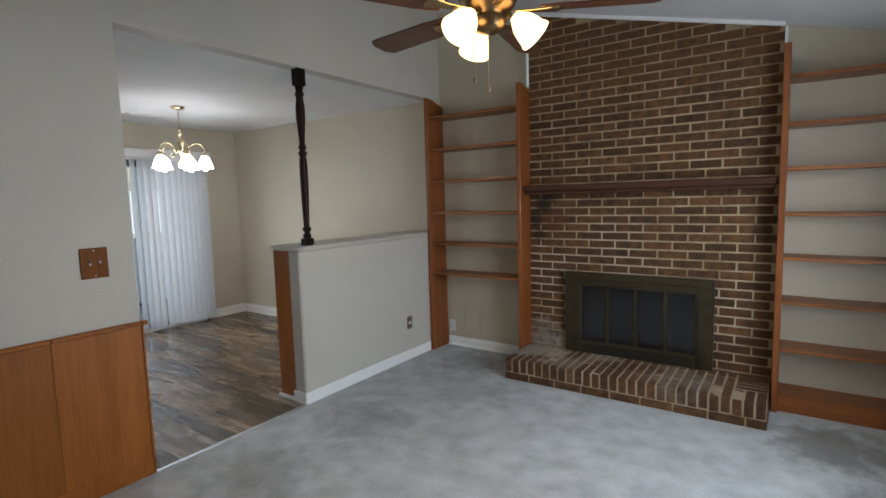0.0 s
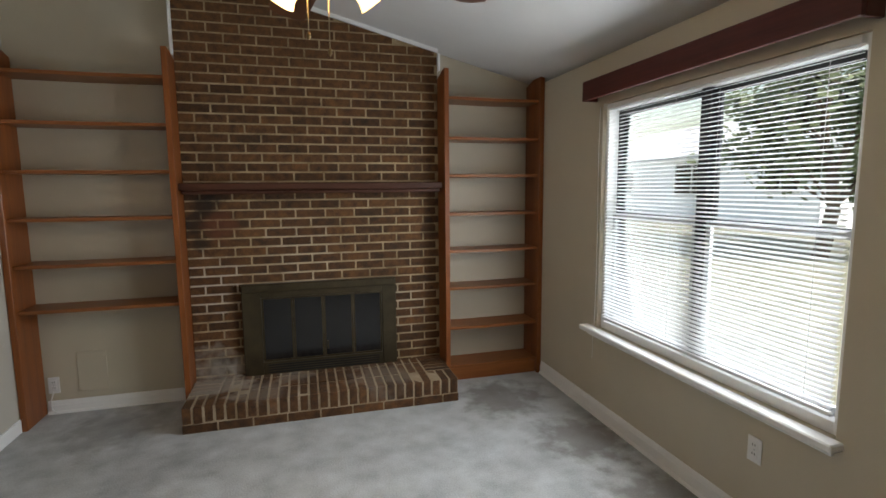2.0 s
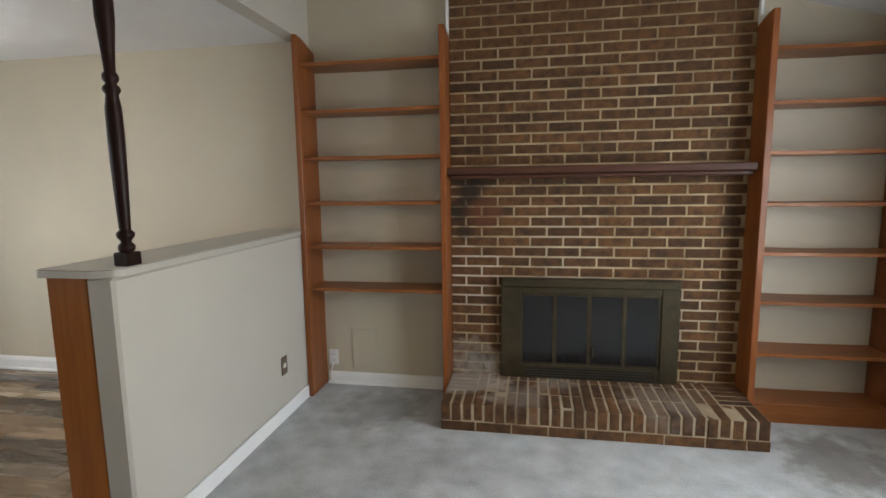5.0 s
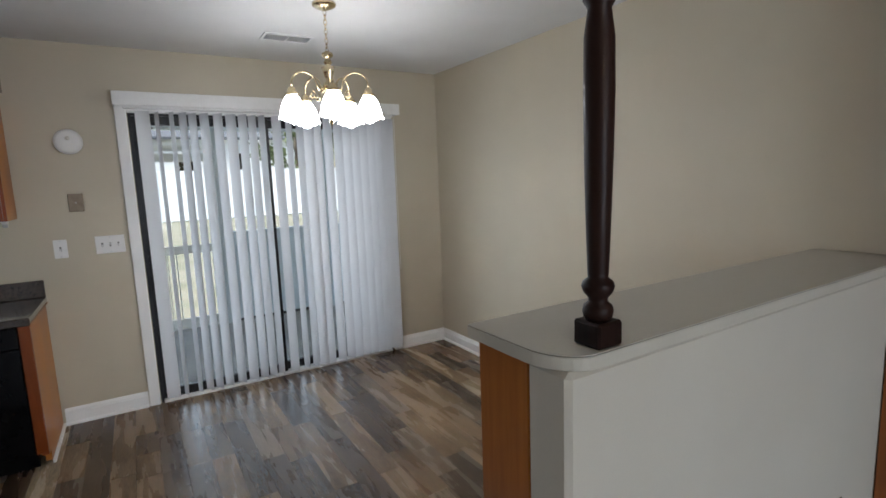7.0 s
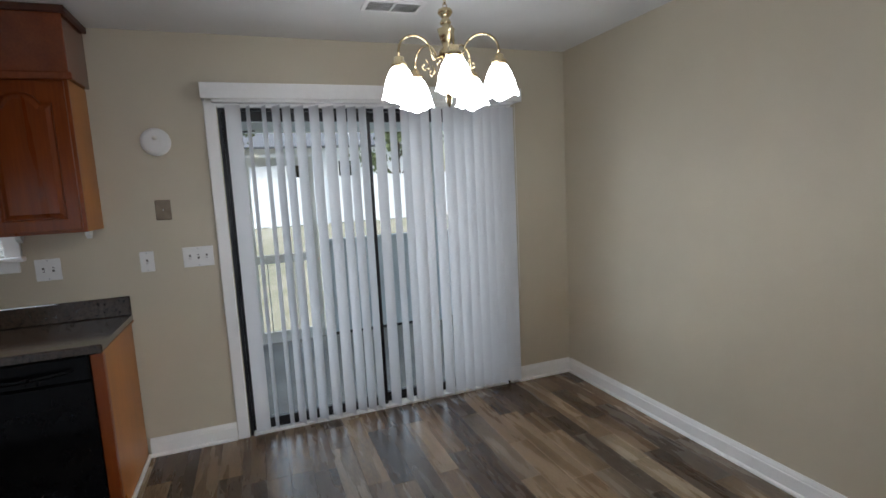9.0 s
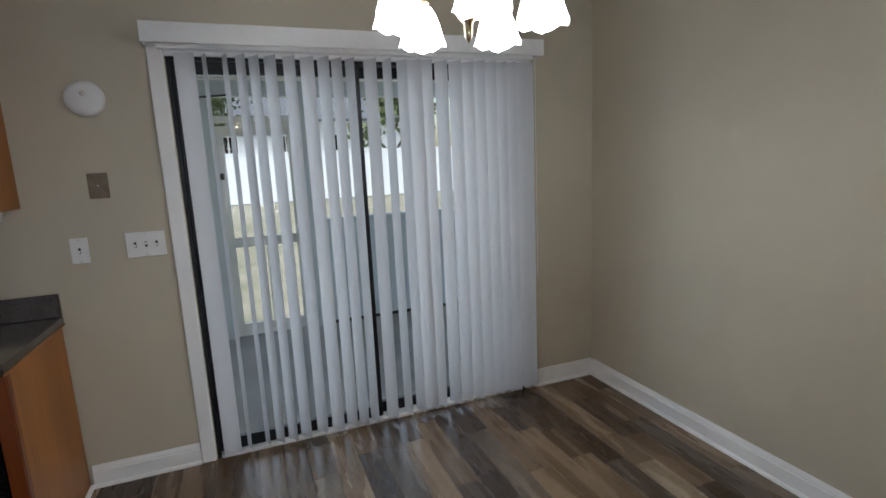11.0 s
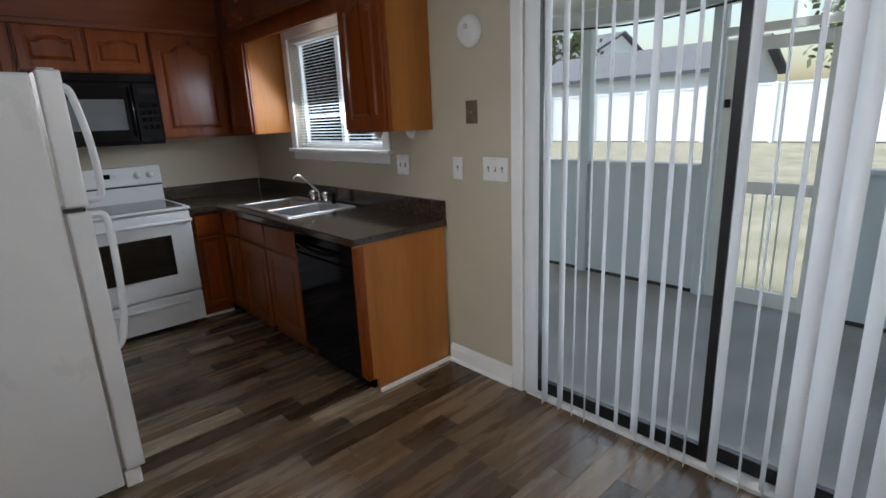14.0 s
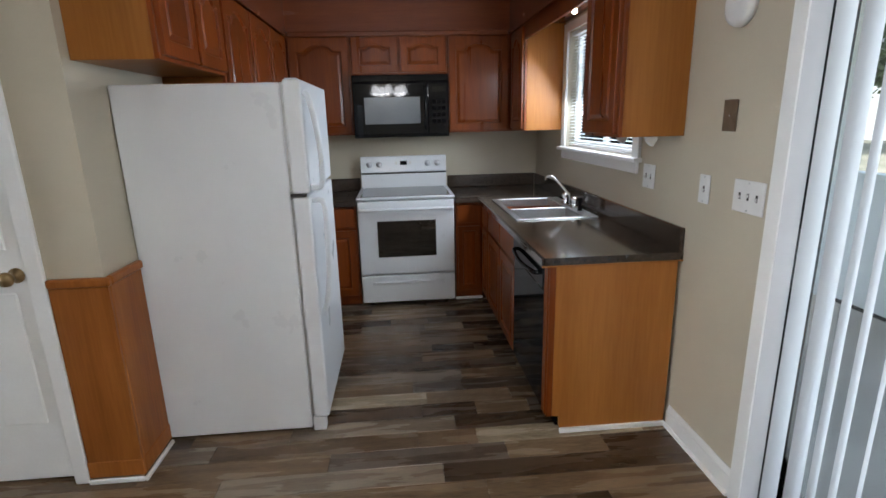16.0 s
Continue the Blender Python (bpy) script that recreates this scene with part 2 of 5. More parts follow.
plank_tones(M_PLANK)
M_SUBFLOOR = surf("dark_floor_joint", (0.02, 0.017, 0.014), (0.03, 0.026, 0.02), 8, 0.8)
M_BRICK = surf("brown_brick", (0.034, 0.0145, 0.0048), (0.150, 0.065, 0.0195), 18, 0.85, 0.8, 130, vary=0.36)
M_MORTAR = surf("mortar", (0.165, 0.112, 0.056), (0.52, 0.40, 0.245), 5, 0.95, 0.8, 160)
M_MORTAR_HEARTH = surf("pale_hearth_mortar", (0.22, 0.155, 0.085), (0.52, 0.42, 0.29), 6, 0.95, 0.8, 160)
M_SHELF_Z = wood("pine_shelf_upright", (0.15, 0.042, 0.010), (0.29, 0.092, 0.022), "z", 0.42, 0.15)
M_SHELF_X = wood("pine_shelf_board", (0.18, 0.056, 0.014), (0.32, 0.115, 0.032), "x", 0.42, 0.15)
M_WAINS = wood("pine_wainscot", (0.22, 0.066, 0.010), (0.38, 0.130, 0.024), "z", 0.38, 0.06, spec=0.22)
M_MANTEL = wood("dark_mantel_wood", (0.035, 0.013, 0.008), (0.085, 0.03, 0.016), "x", 0.5, 0.05)
M_VALANCE = wood("mahogany_valance", (0.055, 0.012, 0.010), (0.115, 0.026, 0.020), "y", 0.45, 0.1)
M_POST = wood("dark_walnut_post", (0.007, 0.0032, 0.0024), (0.022, 0.008, 0.0055), "z", 0.45, 0.04, spec=0.16)
M_BLADE = wood("walnut_fan_blade", (0.06, 0.022, 0.012), (0.13, 0.05, 0.024), "x", 0.35, 0.3)
M_CAB = wood("cherry_cabinet_front", (0.13, 0.0235, 0.002), (0.26, 0.056, 0.005), "z", 0.30, 0.22, spec=0.35)
M_CABSIDE = wood("honey_cabinet_side", (0.28, 0.098, 0.016), (0.41, 0.163, 0.035), "z", 0.38, 0.08, ring=6, spec=0.25)
M_SOFFIT = wood("cherry_soffit", (0.125, 0.029, 0.010), (0.215, 0.056, 0.017), "x", 0.24, 0.45, spec=0.5)
M_COUNTER = surf("dark_laminate", (0.020, 0.013, 0.009), (0.070, 0.048, 0.034), 60, 0.13, 0.03, 220, coat=0.6)
M_STEEL = surf("brushed_steel", (0.60, 0.60, 0.60), (0.74, 0.74, 0.74), 14, 0.36, 0.08, 120, metal=1.0, stretch=(1, 0.2, 1))
M_CHROME = surf("chrome", (0.75, 0.75, 0.75), (0.82, 0.82, 0.82), 5, 0.1, 0, metal=1.0, gloss_var=0.03)
M_BRASS = surf("polished_brass", (0.54, 0.44, 0.26), (0.66, 0.55, 0.35), 8, 0.18, 0, metal=1.0, gloss_var=0.05)
M_BRONZE = surf("antique_brass", (0.20, 0.13, 0.06), (0.32, 0.22, 0.11), 12, 0.35, 0, metal=1.0)
M_ENAMEL = surf("white_enamel", (0.76, 0.78, 0.80), (0.785, 0.805, 0.825), 6, 0.3, 0.03, 260, coat=0.2)
M_BLACK = surf("black_gloss", (0.003, 0.003, 0.0035), (0.006, 0.006, 0.0065), 8, 0.08, 0, gloss_var=0.03, spec=0.14)
M_PIANO = surf("black_glass_front", (0.004, 0.004, 0.005), (0.007, 0.007, 0.008), 8, 0.05, 0, gloss_var=0.02, spec=0.3)
M_DARKGLASS = surf("dark_oven_glass", (0.010, 0.008, 0.007), (0.02, 0.016, 0.012), 3, 0.06, 0, gloss_var=0.02)
M_COOKTOP = surf("ceramic_cooktop", (0.06, 0.065, 0.06), (0.10, 0.105, 0.10), 30, 0.1, 0, gloss_var=0.03)
M_MWGLASS = surf("microwave_window", (0.125, 0.135, 0.145), (0.14, 0.15, 0.16), 9, 0.2, 0)
M_SCREEN = surf("bronze_fire_screen", (0.046, 0.036, 0.020), (0.080, 0.062, 0.034), 10, 0.45, 0.1, 90, metal=0.6)
M_SOOT = surf("sooty_firebox", (0.008, 0.007, 0.006), (0.02, 0.018, 0.016), 7, 0.95, 0.3, 60)
M_SMOKE = surf("smoked_glass", (0.008, 0.008, 0.009), (0.014, 0.014, 0.015), 4, 0.12, 0, gloss_var=0.04)
M_GLASS = pane_glass("clear_glass", (0.96, 0.975, 0.97), 0.5)
M_PLATE = surf("ivory_plastic", (0.68, 0.66, 0.60), (0.74, 0.72, 0.66), 20, 0.35, 0)
M_WHITEPL = surf("white_plastic", (0.76, 0.76, 0.75), (0.80, 0.80, 0.79), 20, 0.4, 0)
M_BROWNPL = surf("brown_cover_plate", (0.16, 0.12, 0.08), (0.22, 0.17, 0.12), 20, 0.35, 0, metal=0.4)
M_WOODPL = wood("wooden_cover_plate", (0.15, 0.047, 0.008), (0.24, 0.085, 0.016), "z", 0.55, 0.0, spec=0.12)
M_DARKPL = surf("dark_slot", (0.02, 0.018, 0.016), (0.03, 0.028, 0.025), 20, 0.6)
M_ALU = surf("dark_bronze_frame", (0.012, 0.012, 0.013), (0.022, 0.022, 0.024), 20, 0.4, 0, metal=0.5)
M_MILL = surf("mill_aluminium", (0.45, 0.46, 0.47), (0.56, 0.57, 0.58), 20, 0.35, 0, metal=0.9)
M_VANE = vane_cloth("vertical_vane_vinyl", (0.66, 0.66, 0.67), 0.25)
M_SLAT = vane_cloth("mini_blind_slat", (0.82, 0.83, 0.84), 0.15)
M_CHAND = glowing("lit_white_glass", (1.0, 0.98, 0.95), 8.8)
M_CHBULB = glowing("lit_white_bulb", (1.0, 0.98, 0.95), 32)
M_FANGLASS = glowing("lit_amber_glass", (1.0, 0.62, 0.22), 2.6)
M_FANBULB = glowing("lit_fan_bulb", (1.0, 0.74, 0.42), 122)
M_BULB = glowing("lit_bulb", (1.0, 0.86, 0.62), 22)
M_CONC = surf("porch_concrete", (0.22, 0.21, 0.20), (0.44, 0.43, 0.42), 1.7, 0.75, 0.3, 60)
M_PANEL = surf("pale_porch_panel", (0.60, 0.66, 0.71), (0.67, 0.73, 0.78), 3, 0.5, 0.1, 90)
M_GRASS = surf("winter_lawn", (0.11, 0.115, 0.065), (0.25, 0.23, 0.18), 1.6, 0.95, 0.8, 50)
M_FENCE = surf("white_vinyl_fence", (0.80, 0.82, 0.84), (0.85, 0.87, 0.89), 2, 0.45, 0.05, 40)
M_SIDING = surf("light_house_siding", (0.80, 0.82, 0.84), (0.85, 0.87, 0.89), 2, 0.6, 0.1, 30)
M_SHEDW = surf("white_shed_siding", (0.68, 0.69, 0.70), (0.75, 0.76, 0.77), 2, 0.6, 0.1, 30)
M_SHINGLE = surf("grey_shingles", (0.06, 0.065, 0.075), (0.11, 0.115, 0.125), 14, 0.9, 0.5, 70)
M_ROOF_PALE = surf("pale_grey_shingles", (0.42, 0.43, 0.45), (0.54, 0.55, 0.57), 14, 0.9, 0.5, 70)
M_FOL = surf("foliage", (0.085, 0.11, 0.045), (0.18, 0.22, 0.11), 5, 0.8, 0.3, 50)
M_BARK = surf("bark", (0.06, 0.045, 0.032), (0.14, 0.11, 0.08), 10, 0.95, 0.6, 60)


def blotch(m, spots):
    """Blotches with ragged outlines: (place, radius, colour, strength) each, laid over the base colour."""
    n, l = m.node_tree.nodes, m.node_tree.links
    p = n["Principled BSDF"]
    geo, noi = n.new("ShaderNodeNewGeometry"), n.new("ShaderNodeTexNoise")
    noi.inputs["Scale"].default_value, noi.inputs["Detail"].default_value = 9.0, 6.0
    l.new(geo.outputs["Position"], noi.inputs["Vector"])
    for place, radius, colour, strength in spots:
        col = p.inputs["Base Color"].links[0].from_socket
        dist, add, rng, mix = n.new("ShaderNodeVectorMath"), n.new("ShaderNodeMath"), n.new("ShaderNodeMapRange"), n.new("ShaderNodeMix")
        dist.operation = "DISTANCE"
        dist.inputs[1].default_value = place
        l.new(geo.outputs["Position"], dist.inputs[0])
        add.operation = "MULTIPLY_ADD"
        add.inputs[1].default_value = radius * 1.6
        l.new(noi.outputs["Fac"], add.inputs[0])
        l.new(dist.outputs["Value"], add.inputs[2])
        rng.inputs[1].default_value, rng.inputs[2].default_value = radius * 1.25, radius * 1.75
        rng.inputs[3].default_value, rng.inputs[4].default_value = strength, 0.0
        l.new(add.outputs[0], rng.inputs[0])
        mix.data_type = "RGBA"
        l.new(rng.outputs[0], mix.inputs["Factor"])
        l.new(col, mix.inputs["A"])
        mix.inputs["B"].default_value = (*colour, 1)
        l.new(mix.outputs["Result"], p.inputs["Base Color"])


SOOT, ASH = (0.012, 0.008, 0.006), (0.42, 0.37, 0.31)
for m in (M_BRICK, M_MORTAR, M_MORTAR_HEARTH):
    blotch(m, [((1.14, 0.0, 1.43), 0.13, SOOT, 0.8), ((1.17, 0.0, 0.24), 0.12, SOOT, 0.75), ((1.08, 0.0, 1.15), 0.08, SOOT, 0.6), ((1.28, 0.0, 0.20), 0.07, ASH, 0.6), ((1.15, -0.15, 0.18), 0.30, ASH, 0.6), ((2.3, -0.3, 0.18), 0.3, ASH, 0.25), ((1.45, -0.35, 0.18), 0.22, ASH, 0.3), ((1.7, -0.12, 0.18), 0.16, ASH, 0.35), ((2.75, 0.0, 1.2), 0.10, SOOT, 0.5), ((1.05, 0.0, 1.30), 0.10, SOOT, 0.7), ((1.22, 0.0, 1.28), 0.14, (0.16, 0.045, 0.018), 0.45)])
blotch(M_MORTAR, [((1.12, 0.0, 0.85), 0.30, (0.62, 0.56, 0.48), 0.6), ((1.75, 0.0, 1.05), 0.35, (0.60, 0.52, 0.40), 0.4), ((2.2, 0.0, 2.0), 0.30, (0.50, 0.38, 0.24), 0.4), ((2.55, 0.0, 0.6), 0.25, (0.58, 0.50, 0.40), 0.4)])
# browner blotches in the carpet, mostly along the east wall and towards the corners
CARPET_BROWN = (0.15, 0.128, 0.108)
blotch(M_CARPET, [((1.0, -0.9, 0.0), 0.30, CARPET_BROWN, 0.18), ((0.55, -0.30, 0.0), 0.40, CARPET_BROWN, 0.35), ((3.15, -0.55, 0.0), 0.38, CARPET_BROWN, 0.6), ((3.4, -1.25, 0.0), 0.36, CARPET_BROWN, 0.6), ((3.45, -1.95, 0.0), 0.40, CARPET_BROWN, 0.55), ((3.4, -2.65, 0.0), 0.40, CARPET_BROWN, 0.5), ((0.55, -1.7, 0.0), 0.40, CARPET_BROWN, 0.3), ((2.2, -2.9, 0.0), 0.22, (0.19, 0.175, 0.16), 0.35), ((0.5, -2.5, 0.0), 0.35, CARPET_BROWN, 0.3)])


# ---------------------------------------------------------------- structure
def slope(x):
    """Height of the living room's sloping ceiling."""
    return 2.365 + 0.253 * (3.64 - x)


structure("floor_subfloor", B((-3.46, -5.54, -0.14, 0.0, 0.2, -0.006)), M_SUBFLOOR, "dark underlay below the vinyl planks", "floor")
structure("floor_carpet", B((0.0, -6.3, -0.14, 3.76, 0.2, 0.0)), M_CARPET, "grey cut-pile carpet with footprints, browner along its edges", "carpet")
structure("trim_carpet_edge", B((-0.012, -2.83, -0.004, 0.012, -1.75, 0.005)), M_MILL, "thin metal strip between carpet and planks", "trim")

bm = bmesh.new()
prism(bm, [(-0.11, slope(-0.11)), (3.76, slope(3.76)), (3.76, slope(3.76) + 0.12), (-0.11, slope(-0.11) + 0.12)], "y", -6.3, 0.2)
structure("ceiling_living", bm, M_CEIL, "white sloping ceiling with a fine texture", "ceiling")
structure("ceiling_dining", B((-3.46, -5.54, 2.44, -0.11, 0.2, 2.54)), M_CEIL, "flat white ceiling with a fine texture", "ceiling")

bm = wall_sheet([0.0, 1.40, 2.40, 3.76], [-0.1, 0.15, 0.80, 2.3], [(1.40, 2.40, 0.15, 0.80)], "y", 0.09, 0.2, slope)
structure("wall_north_living", bm, M_WALL, "beige painted wall behind the shelves", "wall")
structure("wall_north_dining", B((-3.46, 0.0, -0.1, 0.0, 0.2, 2.44)), M_WALL, "plain beige painted wall", "wall")
WY0, WY1, WZ0, WZ1 = -2.54, -0.98, 0.60, 2.04
structure("wall_east", wall_sheet([-6.3, WY0, WY1, 0.09], [-0.1, WZ0, WZ1, 2.335], [(WY0, WY1, WZ0, WZ1)], "x", 3.64, 3.76), M_WALL, "beige painted wall around the window", "wall")
structure("wall_south_living", B((0.0, -6.3, -0.1, 3.64, -6.2, 3.3)), M_WALL_GREY, "plain painted end wall", "wall")
structure("wall_west_living", wall_sheet([-6.3, -2.83, 0.2], [-0.1, 2.44, 3.32], [(-2.83, 0.2, -0.1, 2.44)], "x", -0.11, 0.0), M_WALL_GREY, "pale greyish beige partition over a wide opening", "wall")
DY0, DY1, DZ = -2.38, -0.53, 2.03
KY0, KY1, KZ0, KZ1 = -4.60, -3.48, 1.25, 2.04
X = -3.34
structure("wall_west_dining", wall_sheet([-5.54, KY0, KY1, DY0, DY1, 0.0], [-0.1, KZ0, DZ, KZ1, 2.44], [(KY0, KY1, KZ0, KZ1), (DY0, DY1, -0.1, DZ)], "x", X - 0.12, X), M_WALL, "beige painted wall with a patio door", "wall")
structure("wall_south_kitchen", B((X, -5.54, -0.1, -0.82, -5.42, 2.44)), M_WALL, "beige painted kitchen wall", "wall")
structure("wall_east_kitchen", B((-0.94, -5.42, -0.1, -0.82, -2.97, 2.44)), M_WALL, "beige painted closet side wall", "wall")
structure("wall_closet", B((-0.94, -2.97, -0.1, -0.67, -2.85, 2.44), (-0.67, -2.97, 2.04, -0.11, -2.85, 2.44)), M_WALL, "beige painted closet front", "wall")

# half wall with its cap and timber side
structure("wall_half", B((-0.127, -1.733, -0.1, -0.004, -0.001, 1.1405)), M_WALL_GREY, "pale painted half wall between the two rooms", "half wall", 0.012)
structure("trim_half_wall_timber", B((-0.306, -1.726, 0.0, -0.128, -0.001, 1.1405)), M_WAINS, "orange pine boarding on the half wall's end", "panelling", 0.003)


def cap_outline(inset):
    rim = [(-0.316 + inset, -0.002), (-0.316 + inset, -1.752 + inset), (-0.175, -1.752 + inset)]
    for i in range(9):
        a = radians(-90 + 90 * i / 8)
        rim.append((-0.107 + (0.113 - inset) * math.cos(a), -1.662 + (0.090 - inset) * math.sin(a)))
    return rim + [(0.006 - inset, -0.182), (-0.003 - inset, -0.182), (-0.003 - inset, -0.002)]


bm = bmesh.new()
prism(bm, cap_outline(0.0), "z", 1.141, 1.1685)
structure("trim_half_wall_cap_edge", bm, M_CAP, "beige laminate edge band with a rounded corner", "ledge", 0.002)
bm = bmesh.new()
prism(bm, cap_outline(0.002), "z", 1.1686, 1.1704)
structure("trim_half_wall_cap_seam", bm, M_SEAM, "thin dark seam under the ledge's top", "ledge")
bm = bmesh.new()
prism(bm, cap_outline(0.0005), "z", 1.1705, 1.1725)
structure("trim_half_wall_cap", bm, M_CAP, "beige laminate ledge top with a rounded corner", "ledge")

# baseboards
def base_run(name, dims, wall=""):
    """A plain strip, or, where wall names the side it stands against, a moulded board with a shoe at the floor."""
    if not wall:
        return structure(name, B(*dims), M_TRIM, "white painted baseboard", "baseboard", 0.004)
    bm = bmesh.new()
    for x0, y0, z0, x1, y1, z1 in dims:
        k = 0 if wall[1] == "x" else 1
        lo, hi = ((x0, x1), (y0, y1))[k]
        base, d = (lo, 1) if wall[0] == "-" else (hi, -1)
        t = hi - lo
        prof = [(0, 0), (t + 0.010, 0), (t + 0.010, 0.008), (t + 0.006, 0.016), (t, 0.019), (t, z1 - 0.030), (t - 0.003, z1 - 0.027), (t - 0.003, z1 - 0.021), (t - 0.006, z1 - 0.011), (t - 0.009, z1 - 0.004), (t - 0.009, z1), (0, z1)]
        a, b = ((y0, y1), (x0, x1))[k]
        prism(bm, [(base + d * u, z0 + v) for u, v in prof], "yx"[k], a, b)
    return structure(name, bm, M_TRIM, "white painted baseboard with a moulded top", "baseboard")


base_run("baseboard_half_wall", [(-0.003, -1.748, 0.0, 0.010, -0.183, 0.09), (-0.130, -1.7485, 0.0, 0.0095, -1.7345, 0.09)])
base_run("baseboard_half_wall_timber", [(-0.319, -1.741, 0.0, -0.134, -1.727, 0.03)])
base_run("baseboard_east", [(3.625, -6.2, 0.0, 3.639, -0.19, 0.105)], "+x")
base_run("baseboard_shelf_recess", [(0.045, 0.074, 0.0, 0.96, 0.089, 0.09)], "+y")
base_run("baseboard_dining_north", [(X + 0.0255, -0.015, 0.0, -0.332, -0.001, 0.112)], "+y")
base_run("baseboard_dining_west", [(X + 0.001, -0.455, 0.0, X + 0.015, -0.001, 0.112)], "-x")
base_run("baseboard_dining_corner", [(X + 0.001, -2.93, 0.0, X + 0.015, -2.455, 0.112)], "-x")
base_run("baseboard_closet", [(-0.962, -2.829, 0.0, -0.735, -2.815, 0.022), (-0.975, -3.08, 0.0, -0.961, -2.815, 0.022)])

# wainscot on the partition and the closet corner
def wainscot(name, dims, caps):
    w = structure(name, B(*dims), M_WAINS, "orange stained pine wainscot with a moulded top rail", "wainscot", 0.002)
    part("top_rail", B(*caps), M_WAINS, w, "moulded pine rail", 0.006)
    part("kick_rail", B(*[(d[0] - 0.003, d[1] - 0.003, 0.022, d[3] + 0.003, d[4] + 0.003, 0.10) for d in dims]), M_WAINS, w, "", 0.004)
    return w


for i in range(18):
    y1 = -2.832 - i * 0.41
    if y1 - 0.41 < -6.19:
        break
    wains = wainscot("wainscot_living", [(0.001, y1 - 0.4096, 0.002, 0.014, y1, 0.852)], [(0.001, y1 - 0.4099, 0.853, 0.032, y1, 0.876)])
wainscot("wainscot_partition_end", [(-0.10, -2.829, 0.002, 0.015, -2.817, 0.852)], [(-0.10, -2.829, 0.853, 0.033, -2.80, 0.876)])
wainscot("wainscot_closet_front", [(-0.956, -2.849, 0.022, -0.735, -2.832, 0.868)], [(-0.968, -2.849, 0.869, -0.735, -2.822, 0.905)])
wainscot("wainscot_closet_side", [(-0.957, -3.09, 0.022, -0.941, -2.850, 0.868)], [(-0.970, -3.09, 0.869, -0.941, -2.850, 0.905)])

# closet door
cd = thing("door_closet", (-0.39, -2.87, 0), "white moulded panel door with a bronze knob, shut", "door", kind="structure")
part("door_leaf", B((-0.665, -2.905, 0.012, -0.112, -2.87, 2.03)), M_TRIM, cd, "", 0.003)
for z0, z1 in ((0.28, 0.85), (1.02, 1.88)):
    for x0, x1 in ((-0.60, -0.43), (-0.36, -0.18)):
        bm = B((x0, -2.87, z0, x1, -2.860, z1))
        part("door_panel", bm, M_TRIM, cd, "", 0.009)
part("door_casing", B((-0.732, -2.849, 0.0, -0.672, -2.828, 2.09), (-0.672, -2.849, 2.035, -0.112, -2.828, 2.09)), M_TRIM, cd, "", 0.004)
bm = bmesh.new()
lathe(bm, [(0.030, 0.0), (0.030, 0.006), (0.012, 0.012), (0.012, 0.035), (0.022, 0.042), (0.029, 0.056), (0.025, 0.072), (0.0, 0.078)], 0, 0, 16, pose(-0.612, -2.87, 0.92, -90, 0, 0))
part("door_knob", bm, M_BRONZE, cd, "worn bronze knob", smooth=True)

# ---------------------------------------------------------------- living room window
win = thing("window_living", (3.70, -1.76, 0.6), "double window with aluminium sashes behind white slat blinds", "window", kind="structure")
part("window_frame", B((3.665, WY0, WZ0, 3.76, WY0 + 0.03, WZ1), (3.665, WY1 - 0.03, WZ0, 3.76, WY1, WZ1), (3.665, WY0 + 0.03, WZ0, 3.76, WY1 - 0.03, WZ0 + 0.05), (3.665, WY0 + 0.03, WZ1 - 0.04, 3.76, WY1 - 0.03, WZ1)), M_TRIM, win, "", 0.003)
part("window_sill", B((3.575, -2.57, 0.566, 3.70, -0.86, 0.599)), M_TRIM, win, "white sill board", 0.006)
part("window_apron", B((3.622, -2.54, 0.535, 3.639, -0.89, 0.565)), M_TRIM, win, "", 0.003)
part("mullion", B((3.70, -1.79, WZ0 + 0.05, 3.76, -1.73, WZ1 - 0.04)), M_ALU, win, "dark mullion", 0.002)
for y0, y1 in ((WY0 + 0.03, -1.79), (-1.73, WY1 - 0.03)):
    for z0, z1, x in ((WZ0 + 0.05, 1.36, 3.712), (1.33, WZ1 - 0.04, 3.735)):
        sash = part("sash", B((x, y0, z0, x + 0.02, y0 + 0.03, z1), (x, y1 - 0.03, z0, x + 0.02, y1, z1), (x, y0 + 0.03, z0, x + 0.02, y1 - 0.03, z0 + 0.035), (x, y0 + 0.03, z1 - 0.035, x + 0.02, y1 - 0.03, z1)), M_MILL if z0 < 1 else M_ALU, win, "", 0.002)
        g = part("pane", B((x + 0.008, y0 + 0.03, z0 + 0.035, x + 0.012, y1 - 0.03, z1 - 0.035)), M_GLASS, sash)
        g.visible_shadow = False
    bm = B((3.690, (y0 + y1) / 2 - 0.05, WZ0 + 0.052, 3.711, (y0 + y1) / 2 + 0.05, WZ0 + 0.066))
    part("sash_lift", bm, M_ALU, win, "", 0.003)

